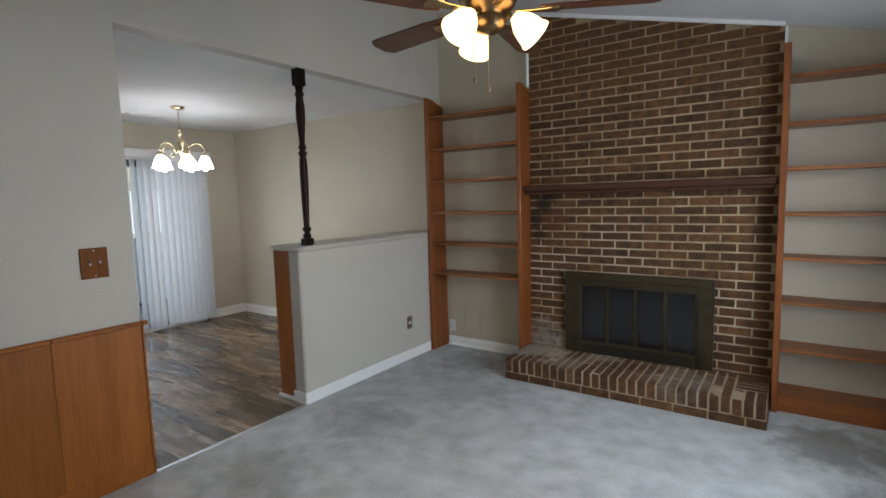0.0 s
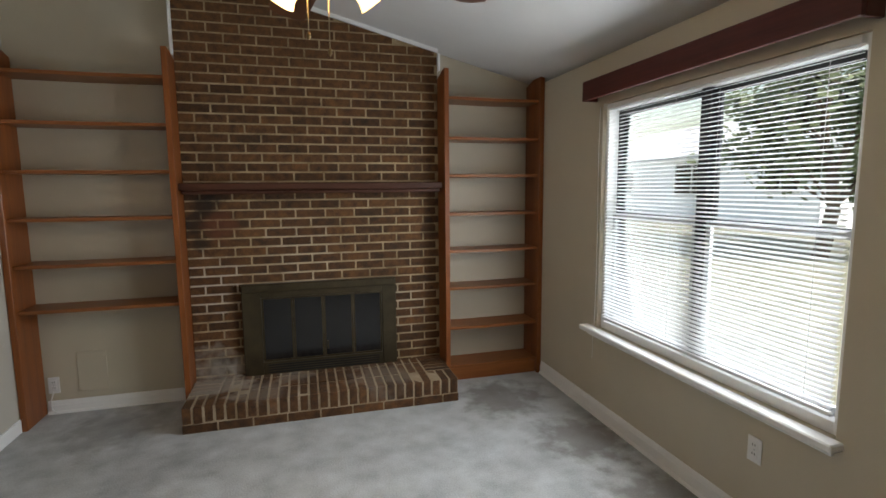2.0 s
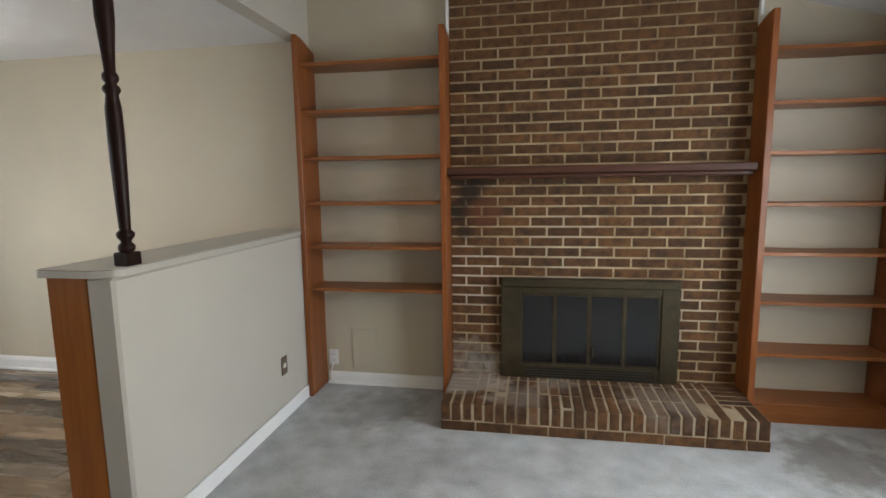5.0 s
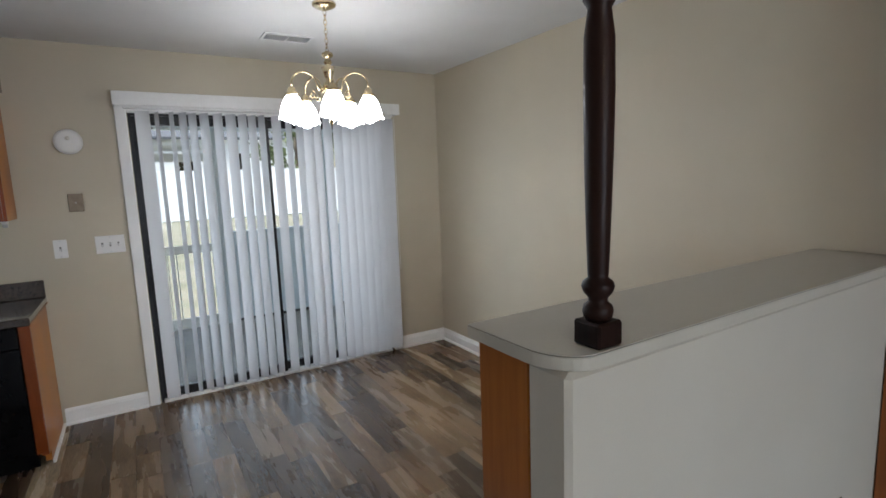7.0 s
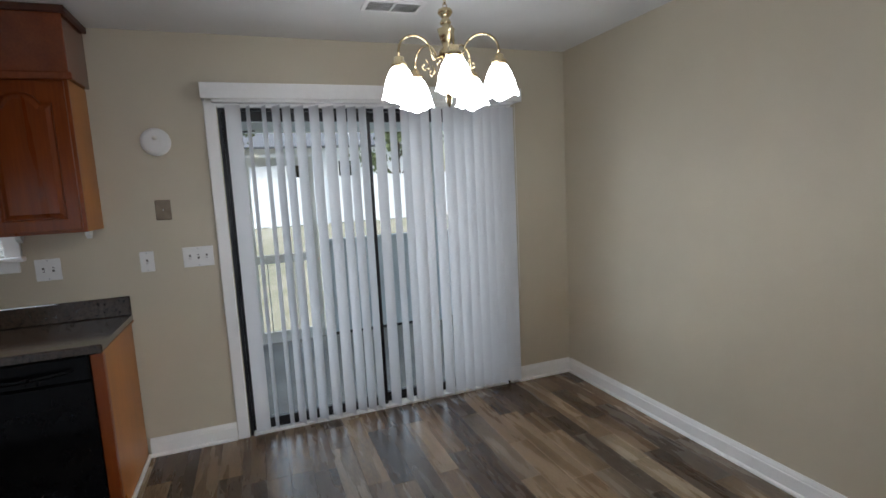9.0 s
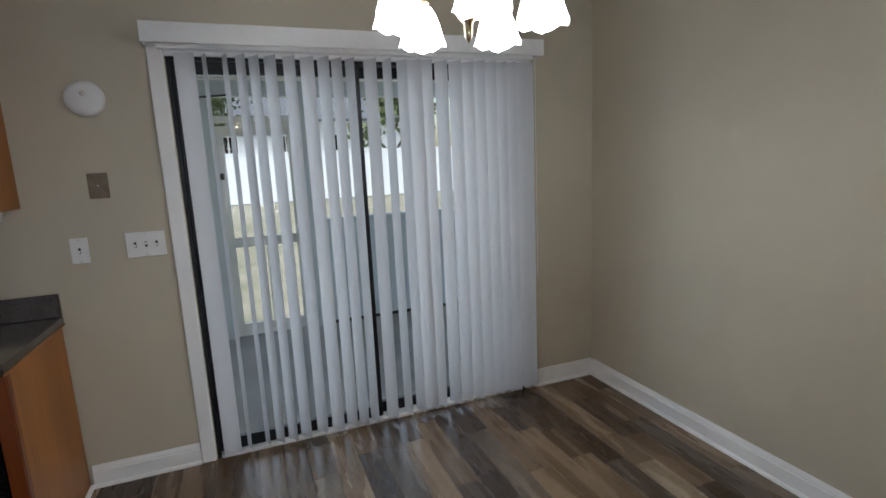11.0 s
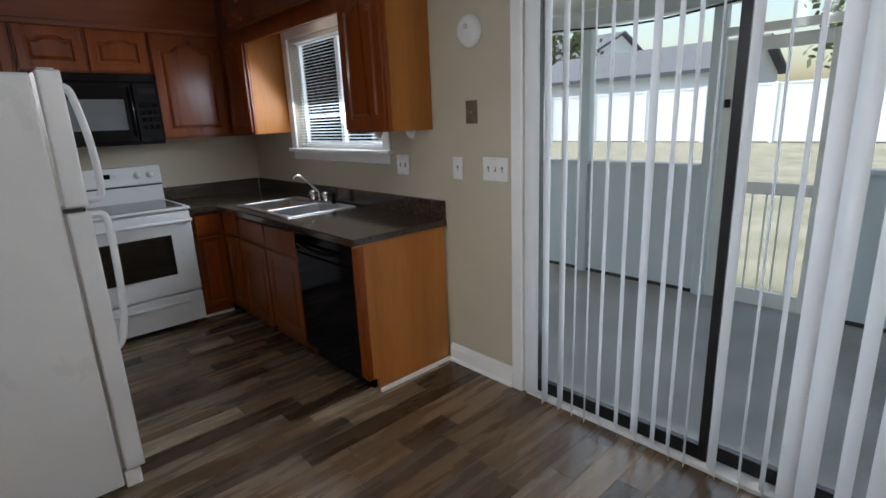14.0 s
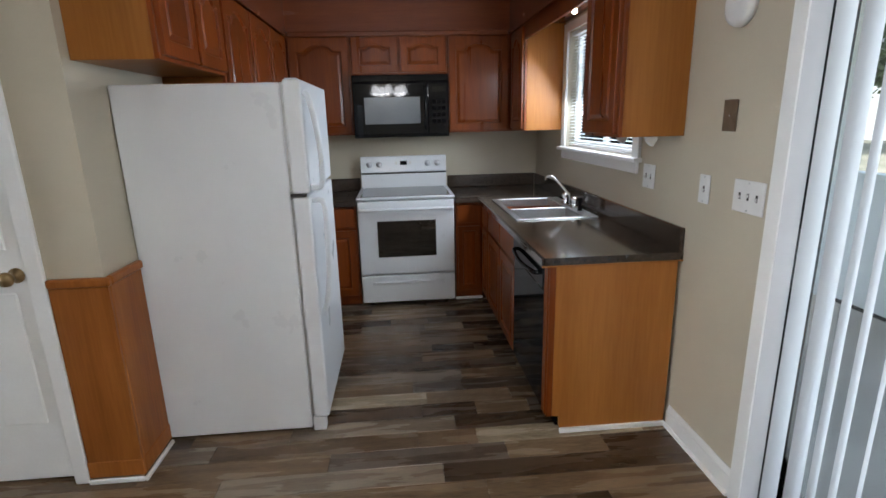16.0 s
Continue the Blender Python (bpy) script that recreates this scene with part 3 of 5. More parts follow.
blind = thing("window_blind", (3.665, -1.76, 0.66), "white mini blind with half-open slats", "blind")
bm = bmesh.new()
box(bm, 3.645, WY0 + 0.035, 2.005, 3.675, WY1 - 0.035, 2.035)
part("headrail", bm, M_WHITEPL, blind, "", 0.002)
slat_mesh = None
nslat, zlow = 62, 0.70
for i in range(nslat):
    z = zlow + (1.995 - zlow) * i / (nslat - 1)
    if slat_mesh is None:
        bm = bmesh.new()
        L = (WY1 - WY0) / 2 - 0.037
        prof = [(-0.0125, -0.0002), (-0.006, 0.0016), (0.0, 0.0022), (0.006, 0.0016), (0.0125, -0.0002)]
        va = [[bm.verts.new((px, yy, pz)) for px, pz in prof] for yy in (-L, L)]
        for k in range(4):
            bm.faces.new((va[0][k], va[0][k + 1], va[1][k + 1], va[1][k]))
        slat_mesh = bpy.data.meshes.new("slat")
        bm.to_mesh(slat_mesh)
        bm.free()
        slat_mesh.materials.append(M_SLAT)
    s = new("slat", slat_mesh)
    s.parent = blind
    s.location = Vector((3.660, -1.76, z)) - ORIGIN[blind]
    s.rotation_euler = (0, radians(-17 + random.uniform(-1.5, 1.5)), 0)
part("bottom_rail", B((3.650, WY0 + 0.037, 0.668, 3.672, WY1 - 0.037, 0.684)), M_WHITEPL, blind, "", 0.003)
for y in (-2.40, -1.90, -1.62, -1.12):
    bm = bmesh.new()
    tube(bm, [(3.647, y, 0.68), (3.647, y, 2.01)], 0.0008, 5)
    part("ladder_cord", bm, M_WHITEPL, blind)
bm = bmesh.new()
tube(bm, [(3.635, -0.955 + 0.006 * math.sin(7 * k / 12), 2.03 - k * 1.43 / 12) for k in range(13)] + [(3.62, -0.945, 0.615)], 0.0025, 6)
part("pull_cord", bm, M_WHITEPL, blind, "white hanging pull cord", smooth=True)
bm = bmesh.new()
tube(bm, [(3.634, -0.94, 0.53), (3.634, -0.942, 0.45), (3.633, -0.939, 0.38)], 0.002, 6)
part("cord_tail", bm, M_WHITEPL, blind, "", smooth=True)

val = thing("window_valance", (3.585, -1.76, 2.06), "dark mahogany box valance over the window", "valance")
part("front_board", B((3.535, -2.575, 2.065, 3.555, -0.90, 2.185)), M_VALANCE, val, "", 0.003)
part("top_board", B((3.5555, -2.575, 2.167, 3.639, -0.90, 2.185)), M_VALANCE, val, "", 0.002)
for y0, y1 in ((-2.575, -2.557), (-0.918, -0.90)):
    part("end_board", B((3.5555, y0, 2.065, 3.639, y1, 2.166)), M_VALANCE, val, "", 0.002)

# ---------------------------------------------------------------- fireplace
fp = thing("fireplace", (1.91, -0.2, 0), "brown brick chimney breast with raised hearth and dark mantel", "fireplace")
BX0, BX1 = 1.0, 2.822
for d in ((BX0, 0.009, 0.0, 1.40, 0.088, 0.80), (2.40, 0.009, 0.0, BX1, 0.088, 0.80)):
    part("mortar_bed", B(d), M_MORTAR, fp, "pale mortar joints")
bm = bmesh.new()
prism(bm, [(BX0, 0.80), (BX1, 0.80), (BX1, slope(BX1)), (BX0, slope(BX0))], "y", 0.009, 0.088)
part("mortar_bed", bm, M_MORTAR, fp, "pale mortar joints")
part("firebox", B((1.40, 0.089, 0.15, 1.43, 0.55, 0.80), (2.37, 0.089, 0.15, 2.40, 0.55, 0.80), (1.43, 0.52, 0.15, 2.37, 0.55, 0.80), (1.43, 0.089, 0.15, 2.37, 0.52, 0.165), (1.43, 0.089, 0.785, 2.37, 0.52, 0.80)), M_SOOT, fp, "soot-blackened firebox")
mantel = part("mantel", B((1.0, -0.145, 1.525, 2.815, -0.001, 1.572)), M_MANTEL, fp, "dark stained timber mantel shelf", 0.006)
part("mantel_moulding", B((1.012, -0.118, 1.498, 2.803, -0.001, 1.5245)), M_MANTEL, mantel, "", 0.006)
part("edge_trim", B((0.982, -0.018, 2.42, 0.999, 0.088, 2.98)), M_TRIM, fp, "white painted corner strip", 0.002)
part("edge_trim", B((2.823, -0.018, 2.415, 2.840, 0.088, 2.54)), M_TRIM, fp, "white painted corner strip", 0.002)
bm = bmesh.new()
prism(bm, [(BX0, slope(BX0) - 0.028), (BX1, slope(BX1) - 0.028), (BX1, slope(BX1) - 0.001), (BX0, slope(BX0) - 0.001)], "y", -0.02, -0.001)
part("top_trim", bm, M_TRIM, fp, "white painted strip along the ceiling")

# hearth: a stretcher course under two rows of bricks on edge
hearth = part("hearth", B((1.008, -0.5115, 0.0, 2.814, 0.0, 0.1685)), M_MORTAR_HEARTH, fp, "raised hearth of bricks laid on edge")
# glass fire doors
scr = part("fire_screen", B((1.470, -0.045, 0.745, 2.350, -0.006, 0.848)), M_SCREEN, fp, "antique bronze glass door frame", 0.004)
for d in ((1.338, -0.045, 0.166, 1.4698, -0.006, 0.848), (2.3502, -0.045, 0.166, 2.460, -0.006, 0.848)):
    part("side_frame", B(d), M_SCREEN, scr, "", 0.004)
part("bottom_frame", B((1.470, -0.045, 0.166, 2.350, -0.006, 0.262)), M_SCREEN, scr, "", 0.004)
part("top_hood", B((1.345, -0.062, 0.79, 2.453, -0.0455, 0.846)), M_SCREEN, scr, "", 0.006)
for i in range(4):
    x0 = 1.472 + i * 0.2195
    part("door_frame", B((x0, -0.034, 0.264, x0 + 0.012, -0.018, 0.743), (x0 + 0.205, -0.034, 0.264, x0 + 0.217, -0.018, 0.743), (x0 + 0.012, -0.034, 0.731, x0 + 0.205, -0.018, 0.743), (x0 + 0.012, -0.034, 0.264, x0 + 0.205, -0.018, 0.276)), M_SCREEN, scr)
    g = part("glass_door", B((x0 + 0.012, -0.028, 0.276, x0 + 0.205, -0.024, 0.731)), M_SMOKE, scr, "smoked glass pane")
for x in (1.90, 1.935):
    part("door_handle", B((x - 0.006, -0.05, 0.33, x + 0.006, -0.0345, 0.39)), M_SCREEN, scr, "", 0.002)
for k in range(4):
    part("vent_slat", B((1.50, -0.05, 0.182 + k * 0.018, 2.32, -0.0455, 0.190 + k * 0.018)), M_SOOT, scr)
grate = thing("log_grate", (1.9, 0.25, 0.166), "black iron log grate inside the firebox", "grate")
for y in (0.15, 0.22, 0.29, 0.36):
    part("grate_bar", B((1.55, y, 0.235, 2.25, y + 0.016, 0.251)), M_SOOT, grate)
for x in (1.62, 2.16):
    part("grate_foot", B((x, 0.15, 0.166, x + 0.018, 0.376, 0.234)), M_SOOT, grate)

# ---------------------------------------------------------------- bookshelves
def bookshelf(x0, x1, heights, top, label, plinth):
    t = thing("bookshelf", ((x0 + x1) / 2, -0.05, 0), label, "bookshelf", "built-in shelves beside the fireplace")
    for a, b in ((x0, x0 + 0.036), (x1 - 0.036, x1)):
        bm = bmesh.new()
        prism(bm, [(-0.178, 0.0), (0.088, 0.0), (0.088, top - 0.06), (-0.10, top - 0.01), (-0.178, top)], "x", a, b)
        part("side_board", bm, M_SHELF_Z, t, "", 0.003)
    for h in heights:
        sag = random.uniform(-0.003, 0.003)
        bm = bmesh.new()
        prism(bm, [(x0 + 0.037, h - 0.022), ((x0 + x1) / 2, h - 0.025 + sag), (x1 - 0.037, h - 0.022), (x1 - 0.037, h), ((x0 + x1) / 2, h - 0.003 + sag), (x0 + 0.037, h)], "y", -0.152, 0.088)
        part("shelf", bm, M_SHELF_X, t, "", 0.0025)
    if plinth:
        part("plinth", B((x0 + 0.037, -0.14, 0.0, x1 - 0.037, -0.12, 0.105)), M_SHELF_X, t, "", 0.002)
    return t


bookshelf(0.0, 0.998, (0.775, 1.065, 1.36, 1.66, 1.96, 2.262), 2.435, "empty orange pine bookshelf with six boards", False)
bookshelf(2.826, 3.638, (0.128, 0.44, 0.758, 1.05, 1.337, 1.63, 1.91, 2.205), 2.40, "empty orange pine bookshelf with a plinth", True)

# ---------------------------------------------------------------- turned post on the half wall
bm = bmesh.new()
prof = [(0.022, 1.240), (0.029, 1.248), (0.031, 1.260), (0.028, 1.270), (0.019, 1.278), (0.020, 1.286), (0.029, 1.296), (0.033, 1.308), (0.030, 1.318), (0.020, 1.326), (0.021, 1.335), (0.025, 1.45), (0.028, 1.56), (0.030, 1.68), (0.029, 1.78), (0.022, 1.83), (0.031, 1.845), (0.031, 1.855), (0.019, 1.87), (0.028, 1.885), (0.028, 1.90), (0.019, 1.915), (0.024, 1.99), (0.033, 2.10), (0.033, 2.17), (0.024, 2.24), (0.033, 2.255), (0.033, 2.265), (0.024, 2.28), (0.031, 2.318)]
PX, PY = -0.034, -1.620
lathe(bm, [(r, 1.2245 + (z - 1.240) * (2.318 - 1.2245) / (2.318 - 1.240)) for r, z in prof], PX, PY, 24)
post = thing("turned_post", (PX, PY, 1.173), "dark stained turned wooden post on the half wall", "post")
part("spindle", bm, M_POST, post, smooth=True)
part("base_block", B((PX - 0.035, PY - 0.035, 1.1726, PX + 0.035, PY + 0.035, 1.225)), M_POST, post, "", 0.005)
part("top_block", B((PX - 0.036, PY - 0.036, 2.318, PX + 0.036, PY + 0.036, 2.439)), M_POST, post, "", 0.005)


# ---------------------------------------------------------------- wall plates
def plate(name, at, face, w, h, label, category, material, toggles=0, sockets=0):
    """A cover plate: face is the outward axis (+x, -x or -y), toggles in a row, sockets one above the other."""
    t = thing(name, at, label, category)
    m = {"+x": Matrix(((0, 0, 1), (1, 0, 0), (0, 1, 0))), "-x": Matrix(((0, 0, -1), (-1, 0, 0), (0, 1, 0))), "-y": Matrix(((1, 0, 0), (0, 0, -1), (0, 1, 0)))}[face].to_4x4()
    m = Matrix.Translation(at) @ m

    def piece(nm, u, v, w0, su, sv, sw, mt, bev, par=t):
        bm = bmesh.new()
        tbox(bm, m @ Matrix.Translation((u, v, w0)), su, sv, sw)
        return part(nm, bm, mt, par, "", bev)
    piece("cover", 0, 0, 0.0035, w, h, 0.005, material, 0.002)
    for i in range(toggles):
        u = (i - (toggles - 1) / 2) * 0.045
        piece("slot", u, 0, 0.0064, 0.010, 0.025, 0.001, M_DARKPL, 0)
        piece("toggle", u, 0.004 * (1 if i % 2 else -1), 0.011, 0.008, 0.012, 0.010, M_WHITEPL, 0.002)
    for i in range(sockets):
        v = (i - (sockets - 1) / 2) * 0.039
        s = piece("socket", 0, v, 0.0072, 0.034, 0.028, 0.003, M_WHITEPL if material != M_BROWNPL else M_PLATE, 0.004)
        piece("socket_slots", -0.006, v + 0.003, 0.0091, 0.003, 0.010, 0.0006, M_DARKPL, 0, s)
        piece("socket_slots", 0.006, v + 0.003, 0.0091, 0.003, 0.010, 0.0006, M_DARKPL, 0, s)
    for v in ((-0.42 * h, 0.42 * h) if toggles else (0,)):
        piece("screw", 0, v, 0.0065, 0.006, 0.006, 0.001, M_MILL, 0)
    return t


plate("wall_switch", (0.001, -3.02, 1.215), "+x", 0.125, 0.155, "wooden cover plate with switches on the partition", "switch", M_WOODPL, 2)
plate("wall_outlet", (-0.003, -0.498, 0.345), "+x", 0.072, 0.118, "bronze outlet plate low on the half wall", "outlet", M_BROWNPL, 0, 1)
plate("wall_outlet", (3.639, -2.214, 0.39), "-x", 0.070, 0.115, "white double outlet under the window", "outlet", M_WHITEPL, 0, 2)
plate("wall_outlet", (0.09, 0.089, 0.20), "-y", 0.070, 0.115, "white outlet in the shelf recess", "outlet", M_WHITEPL, 0, 2)
plate("wall_switch", (X + 0.001, -2.83, 1.163), "+x", 0.072, 0.118, "white single light switch", "switch", M_WHITEPL, 1)
plate("wall_switch", (X + 0.001, -2.563, 1.168), "+x", 0.165, 0.118, "white three-gang light switch by the patio door", "switch", M_WHITEPL, 3)
plate("wall_switch", (X + 0.001, -3.30, 1.166), "+x", 0.118, 0.118, "white two-gang switch plate over the counter", "switch", M_WHITEPL, 2)
plate("wall_thermostat", (X + 0.001, -2.718, 1.452), "+x", 0.080, 0.115, "brown metal blank plate on the wall", "cover plate", M_BROWNPL)
bm = bmesh.new()
lathe(bm, [(0.078, 0.0), (0.078, 0.012), (0.072, 0.026), (0.055, 0.033), (0.03, 0.034), (0.0, 0.034)], 0, 0, 28, pose(X + 0.001, -2.715, 1.835, 0, 90, 0))
sm = thing("smoke_alarm", (X + 0.001, -2.715, 1.76), "round white smoke alarm on the wall", "smoke alarm")
part("housing", bm, M_WHITEPL, sm, smooth=True)
bm = bmesh.new()
lathe(bm, [(0.012, 0.0), (0.012, 0.004), (0.0, 0.005)], 0, 0, 12, pose(X + 0.036, -2.715, 1.855, 0, 90, 0))
part("test_button", bm, M_PLATE, sm, smooth=True)
acc = thing("access_panel", (0.29, 0.085, 0.12), "painted blank panel with a loose cable in the recess", "access panel")
part("panel", B((0.24, 0.082, 0.14, 0.42, 0.0885, 0.42)), M_WALL, acc, "", 0.002)
bm = bmesh.new()
tube(bm, [(0.09, 0.07, 0.16), (0.075, 0.06, 0.10), (0.07, 0.066, 0.04), (0.09, 0.068, 0.012), (0.12, 0.06, 0.008)], 0.004, 6)
part("cable", bm, M_WHITEPL, acc, "white cable", smooth=True)

# ---------------------------------------------------------------- ceiling fan
FX, FY = 1.875, -2.25
fan = thing("ceiling_fan", (FX, FY, 1.91), "brass ceiling fan with walnut blades and three lit shades", "ceiling fan")
bm = bmesh.new()
lathe(bm, [(0.0, 2.80), (0.07, 2.80), (0.065, 2.74), (0.02, 2.70), (0.014, 2.70), (0.014, 2.40), (0.05, 2.39), (0.11, 2.35), (0.125, 2.29), (0.10, 2.24), (0.06, 2.22), (0.055, 2.205), (0.07, 2.195), (0.06, 2.16), (0.03, 2.145), (0.0, 2.14)], FX, FY, 28)
part("motor_housing", bm, M_BRONZE, fan, "antique brass motor housing", smooth=True)
for k in range(5):
    a = radians(28 + 72 * k)
    m = pose(FX, FY, 2.232, 0, 0, math.degrees(a))
    bm = bmesh.new()
    out = [(0.20, -0.055), (0.30, -0.066), (0.60, -0.072), (0.645, -0.070), (0.672, -0.036), (0.672, 0.036), (0.645, 0.070), (0.60, 0.072), (0.30, 0.066), (0.20, 0.055)]
    prism(bm, out, "z", -0.004, 0.004)
    bmesh.ops.transform(bm, matrix=m @ pose(0, 0, 0, 11, 0, 0), verts=bm.verts[:])
    blade = part("blade", bm, M_BLADE, fan, "", 0.002)
    bm = bmesh.new()
    prism(bm, [(0.10, -0.016), (0.19, -0.020), (0.27, -0.040), (0.29, 0.0), (0.27, 0.040), (0.19, 0.020), (0.10, 0.016)], "z", -0.012, -0.005)
    bmesh.ops.transform(bm, matrix=m @ pose(0, 0, 0, 6, 0, 0), verts=bm.verts[:])
    part("blade_iron", bm, M_BRASS, blade, "brass blade bracket", 0.002)
for k in range(3):
    a = radians(-100 + 120 * k)
    d = Vector((math.cos(a), math.sin(a), 0))
    c = Vector((FX, FY, 2.20)) + d * 0.05
    bm = bmesh.new()
    tube(bm, [c, c + d * 0.035 + Vector((0, 0, 0.005)), c + d * 0.06 - Vector((0, 0, 0.012))], 0.013, 10)
    arm = part("light_arm", bm, M_BRASS, fan, "", smooth=True)
    tilt = Matrix.Translation(c + d * 0.055) @ Vector((0, 0, 1)).rotation_difference((d * 0.70 + Vector((0, 0, -0.72))).normalized()).to_matrix().to_4x4()
    bm = bmesh.new()
    lathe(bm, [(0.022, 0.0), (0.030, 0.012), (0.048, 0.040), (0.058, 0.075), (0.060, 0.095), (0.068, 0.115), (0.064, 0.115), (0.055, 0.09), (0.045, 0.04), (0.02, 0.004)], 0, 0, 18, tilt)
    shade = part("glass_shade", bm, M_FANGLASS, fan, "lit amber glass tulip shade", smooth=True)
    bm = bmesh.new()
    lathe(bm, [(0.0, 0.012), (0.014, 0.016), (0.017, 0.04), (0.030, 0.065), (0.030, 0.085), (0.018, 0.103), (0.0, 0.108)], 0, 0, 14, tilt)
    part("bulb", bm, M_FANBULB, shade, "lit bulb", smooth=True)
for cx, cy, zt in ((1.888, -2.279, 1.915), (1.829, -2.288, 1.955)):
    bm = bmesh.new()
    tube(bm, [(cx, cy, 2.17), (cx, cy, zt + 0.02)], 0.0018, 5)
    chain = part("pull_chain", bm, M_BRASS, fan)
    bm = bmesh.new()
    lathe(bm, [(0.0, zt + 0.022), (0.005, zt + 0.018), (0.007, zt + 0.006), (0.0, zt - 0.004)], cx, cy, 8)
    part("chain_pull", bm, M_BRONZE, chain, smooth=True)

# ---------------------------------------------------------------- chandelier
CX, CY = -2.0, -1.455
ch = thing("chandelier", (CX, CY, 1.81), "polished brass chandelier with five lit white glass shades", "chandelier")
bm = bmesh.new()
lathe(bm, [(0.0, 2.439), (0.062, 2.439), (0.060, 2.425), (0.035, 2.412), (0.012, 2.405), (0.0, 2.40)], CX, CY, 24)
part("canopy", bm, M_BRASS, ch, smooth=True)
for i in range(9):
    z = 2.405 - i * 0.0235
    bm = bmesh.new()
    r = [(CX + 0.008 * math.cos(t) * (1 if i % 2 else 0), CY + 0.008 * math.cos(t) * (0 if i % 2 else 1), z - 0.012 + 0.016 * math.sin(t)) for t in np.linspace(0, 2 * math.pi, 13)]
    tube(bm, r, 0.002, 5)
    part("chain_link", bm, M_BRASS, ch, smooth=True)
bm = bmesh.new()
lathe(bm, [(0.0, 2.205), (0.012, 2.20), (0.028, 2.192), (0.030, 2.18), (0.020, 2.168), (0.014, 2.16), (0.022, 2.148), (0.022, 2.14), (0.012, 2.13), (0.036, 2.118), (0.024, 2.08), (0.014, 2.05), (0.030, 2.035), (0.034, 2.02), (0.022, 2.00), (0.018, 1.93), (0.030, 1.91), (0.030, 1.885), (0.012, 1.87), (0.012, 1.84), (0.006, 1.825), (0.0, 1.815)], CX, CY, 24)
part("column", bm, M_BRASS, ch, smooth=True)
for k in range(5):
    a = radians(-15 + 72 * k)
    d = Vector((math.cos(a), math.sin(a), 0))
    c = Vector((CX, CY, 0))
    bm = bmesh.new()
    pts = [c + d * 0.02 + Vector((0, 0, 2.02)), c + d * 0.06 + Vector((0, 0, 2.00))]
    pts += [c + d * (0.137 - 0.068 * math.cos(t)) + Vector((0, 0, 2.025 + 0.062 * math.sin(t))) for t in np.linspace(0.1, math.pi, 10)]
    pts += [c + d * 0.205 + Vector((0, 0, 2.00))]
    tube(bm, pts, 0.0045, 8)
    arm = part("arm", bm, M_BRASS, ch, smooth=True)
    bm = bmesh.new()
    tube(bm, [c + d * (0.10 + 0.030 * (1 - t / 9) * math.cos(t)) + Vector((0, 0, 1.975 + 0.030 * (1 - t / 9) * math.sin(t))) for t in np.linspace(1.8, 8, 14)], 0.003, 6)
    part("scroll", bm, M_BRASS, arm, smooth=True)
    p = c + d * 0.205
    bm = bmesh.new()
    lathe(bm, [(0.012, 2.005), (0.020, 2.0), (0.020, 1.985), (0.030, 1.98), (0.030, 1.965), (0.0, 1.962)], p.x, p.y, 16)
    part("socket_cup", bm, M_BRASS, arm, smooth=True)
    bm = bmesh.new()
    prof = [(0.024, 1.964), (0.034, 1.957), (0.048, 1.932), (0.060, 1.898), (0.069, 1.866), (0.075, 1.852), (0.071, 1.854), (0.064, 1.868), (0.055, 1.898), (0.043, 1.932), (0.023, 1.951)]
    lathe(bm, prof, p.x, p.y, 24)
    for v in bm.verts:
        if v.co.z < 1.875:
            v.co.z -= 0.006 * math.sin(6 * math.atan2(v.co.y - p.y, v.co.x - p.x)) + 0.004
    part("glass_shade", bm, M_CHAND, ch, "lit white glass bell shade", smooth=True)
    bm = bmesh.new()
    lathe(bm, [(0.012, 1.955), (0.016, 1.93), (0.030, 1.885), (0.031, 1.860), (0.022, 1.832), (0.0, 1.822)], p.x, p.y, 14)
    part("bulb", bm, M_CHBULB, ch, "lit bulb", smooth=True)

# ceiling vent
vent = thing("ceiling_vent", (-2.695, -1.465, 2.43), "white metal ceiling vent with two louvre fields", "vent")
part("vent_frame", B((-2.775, -1.62, 2.432, -2.755, -1.31, 2.439), (-2.635, -1.62, 2.432, -2.615, -1.31, 2.439), (-2.755, -1.62, 2.432, -2.635, -1.60, 2.439), (-2.755, -1.33, 2.432, -2.635, -1.31, 2.439), (-2.755, -1.47, 2.432, -2.635, -1.46, 2.439)), M_WHITEPL, vent, "", 0.001)
part("vent_back", B((-2.755, -1.60, 2.4385, -2.635, -1.33, 2.4395)), M_DARKPL, vent)
for i in range(7):
    for y0, y1 in ((-1.599, -1.471), (-1.459, -1.331)):
        bm = bmesh.new()
        tbox(bm, pose(-2.745 + i * 0.017, (y0 + y1) / 2, 2.4345, 0, 35, 0), 0.011, y1 - y0, 0.001)
        part("louvre", bm, M_WHITEPL, vent)

# unseen slab added over the window side, keeps direct sun out of the room
structure("roof_eave", B((3.77, -6.3, 2.46, 4.45, 0.3, 2.56)), M_TRIM, "unseen white slab added to keep the sun off the window", "eave", 0.004)

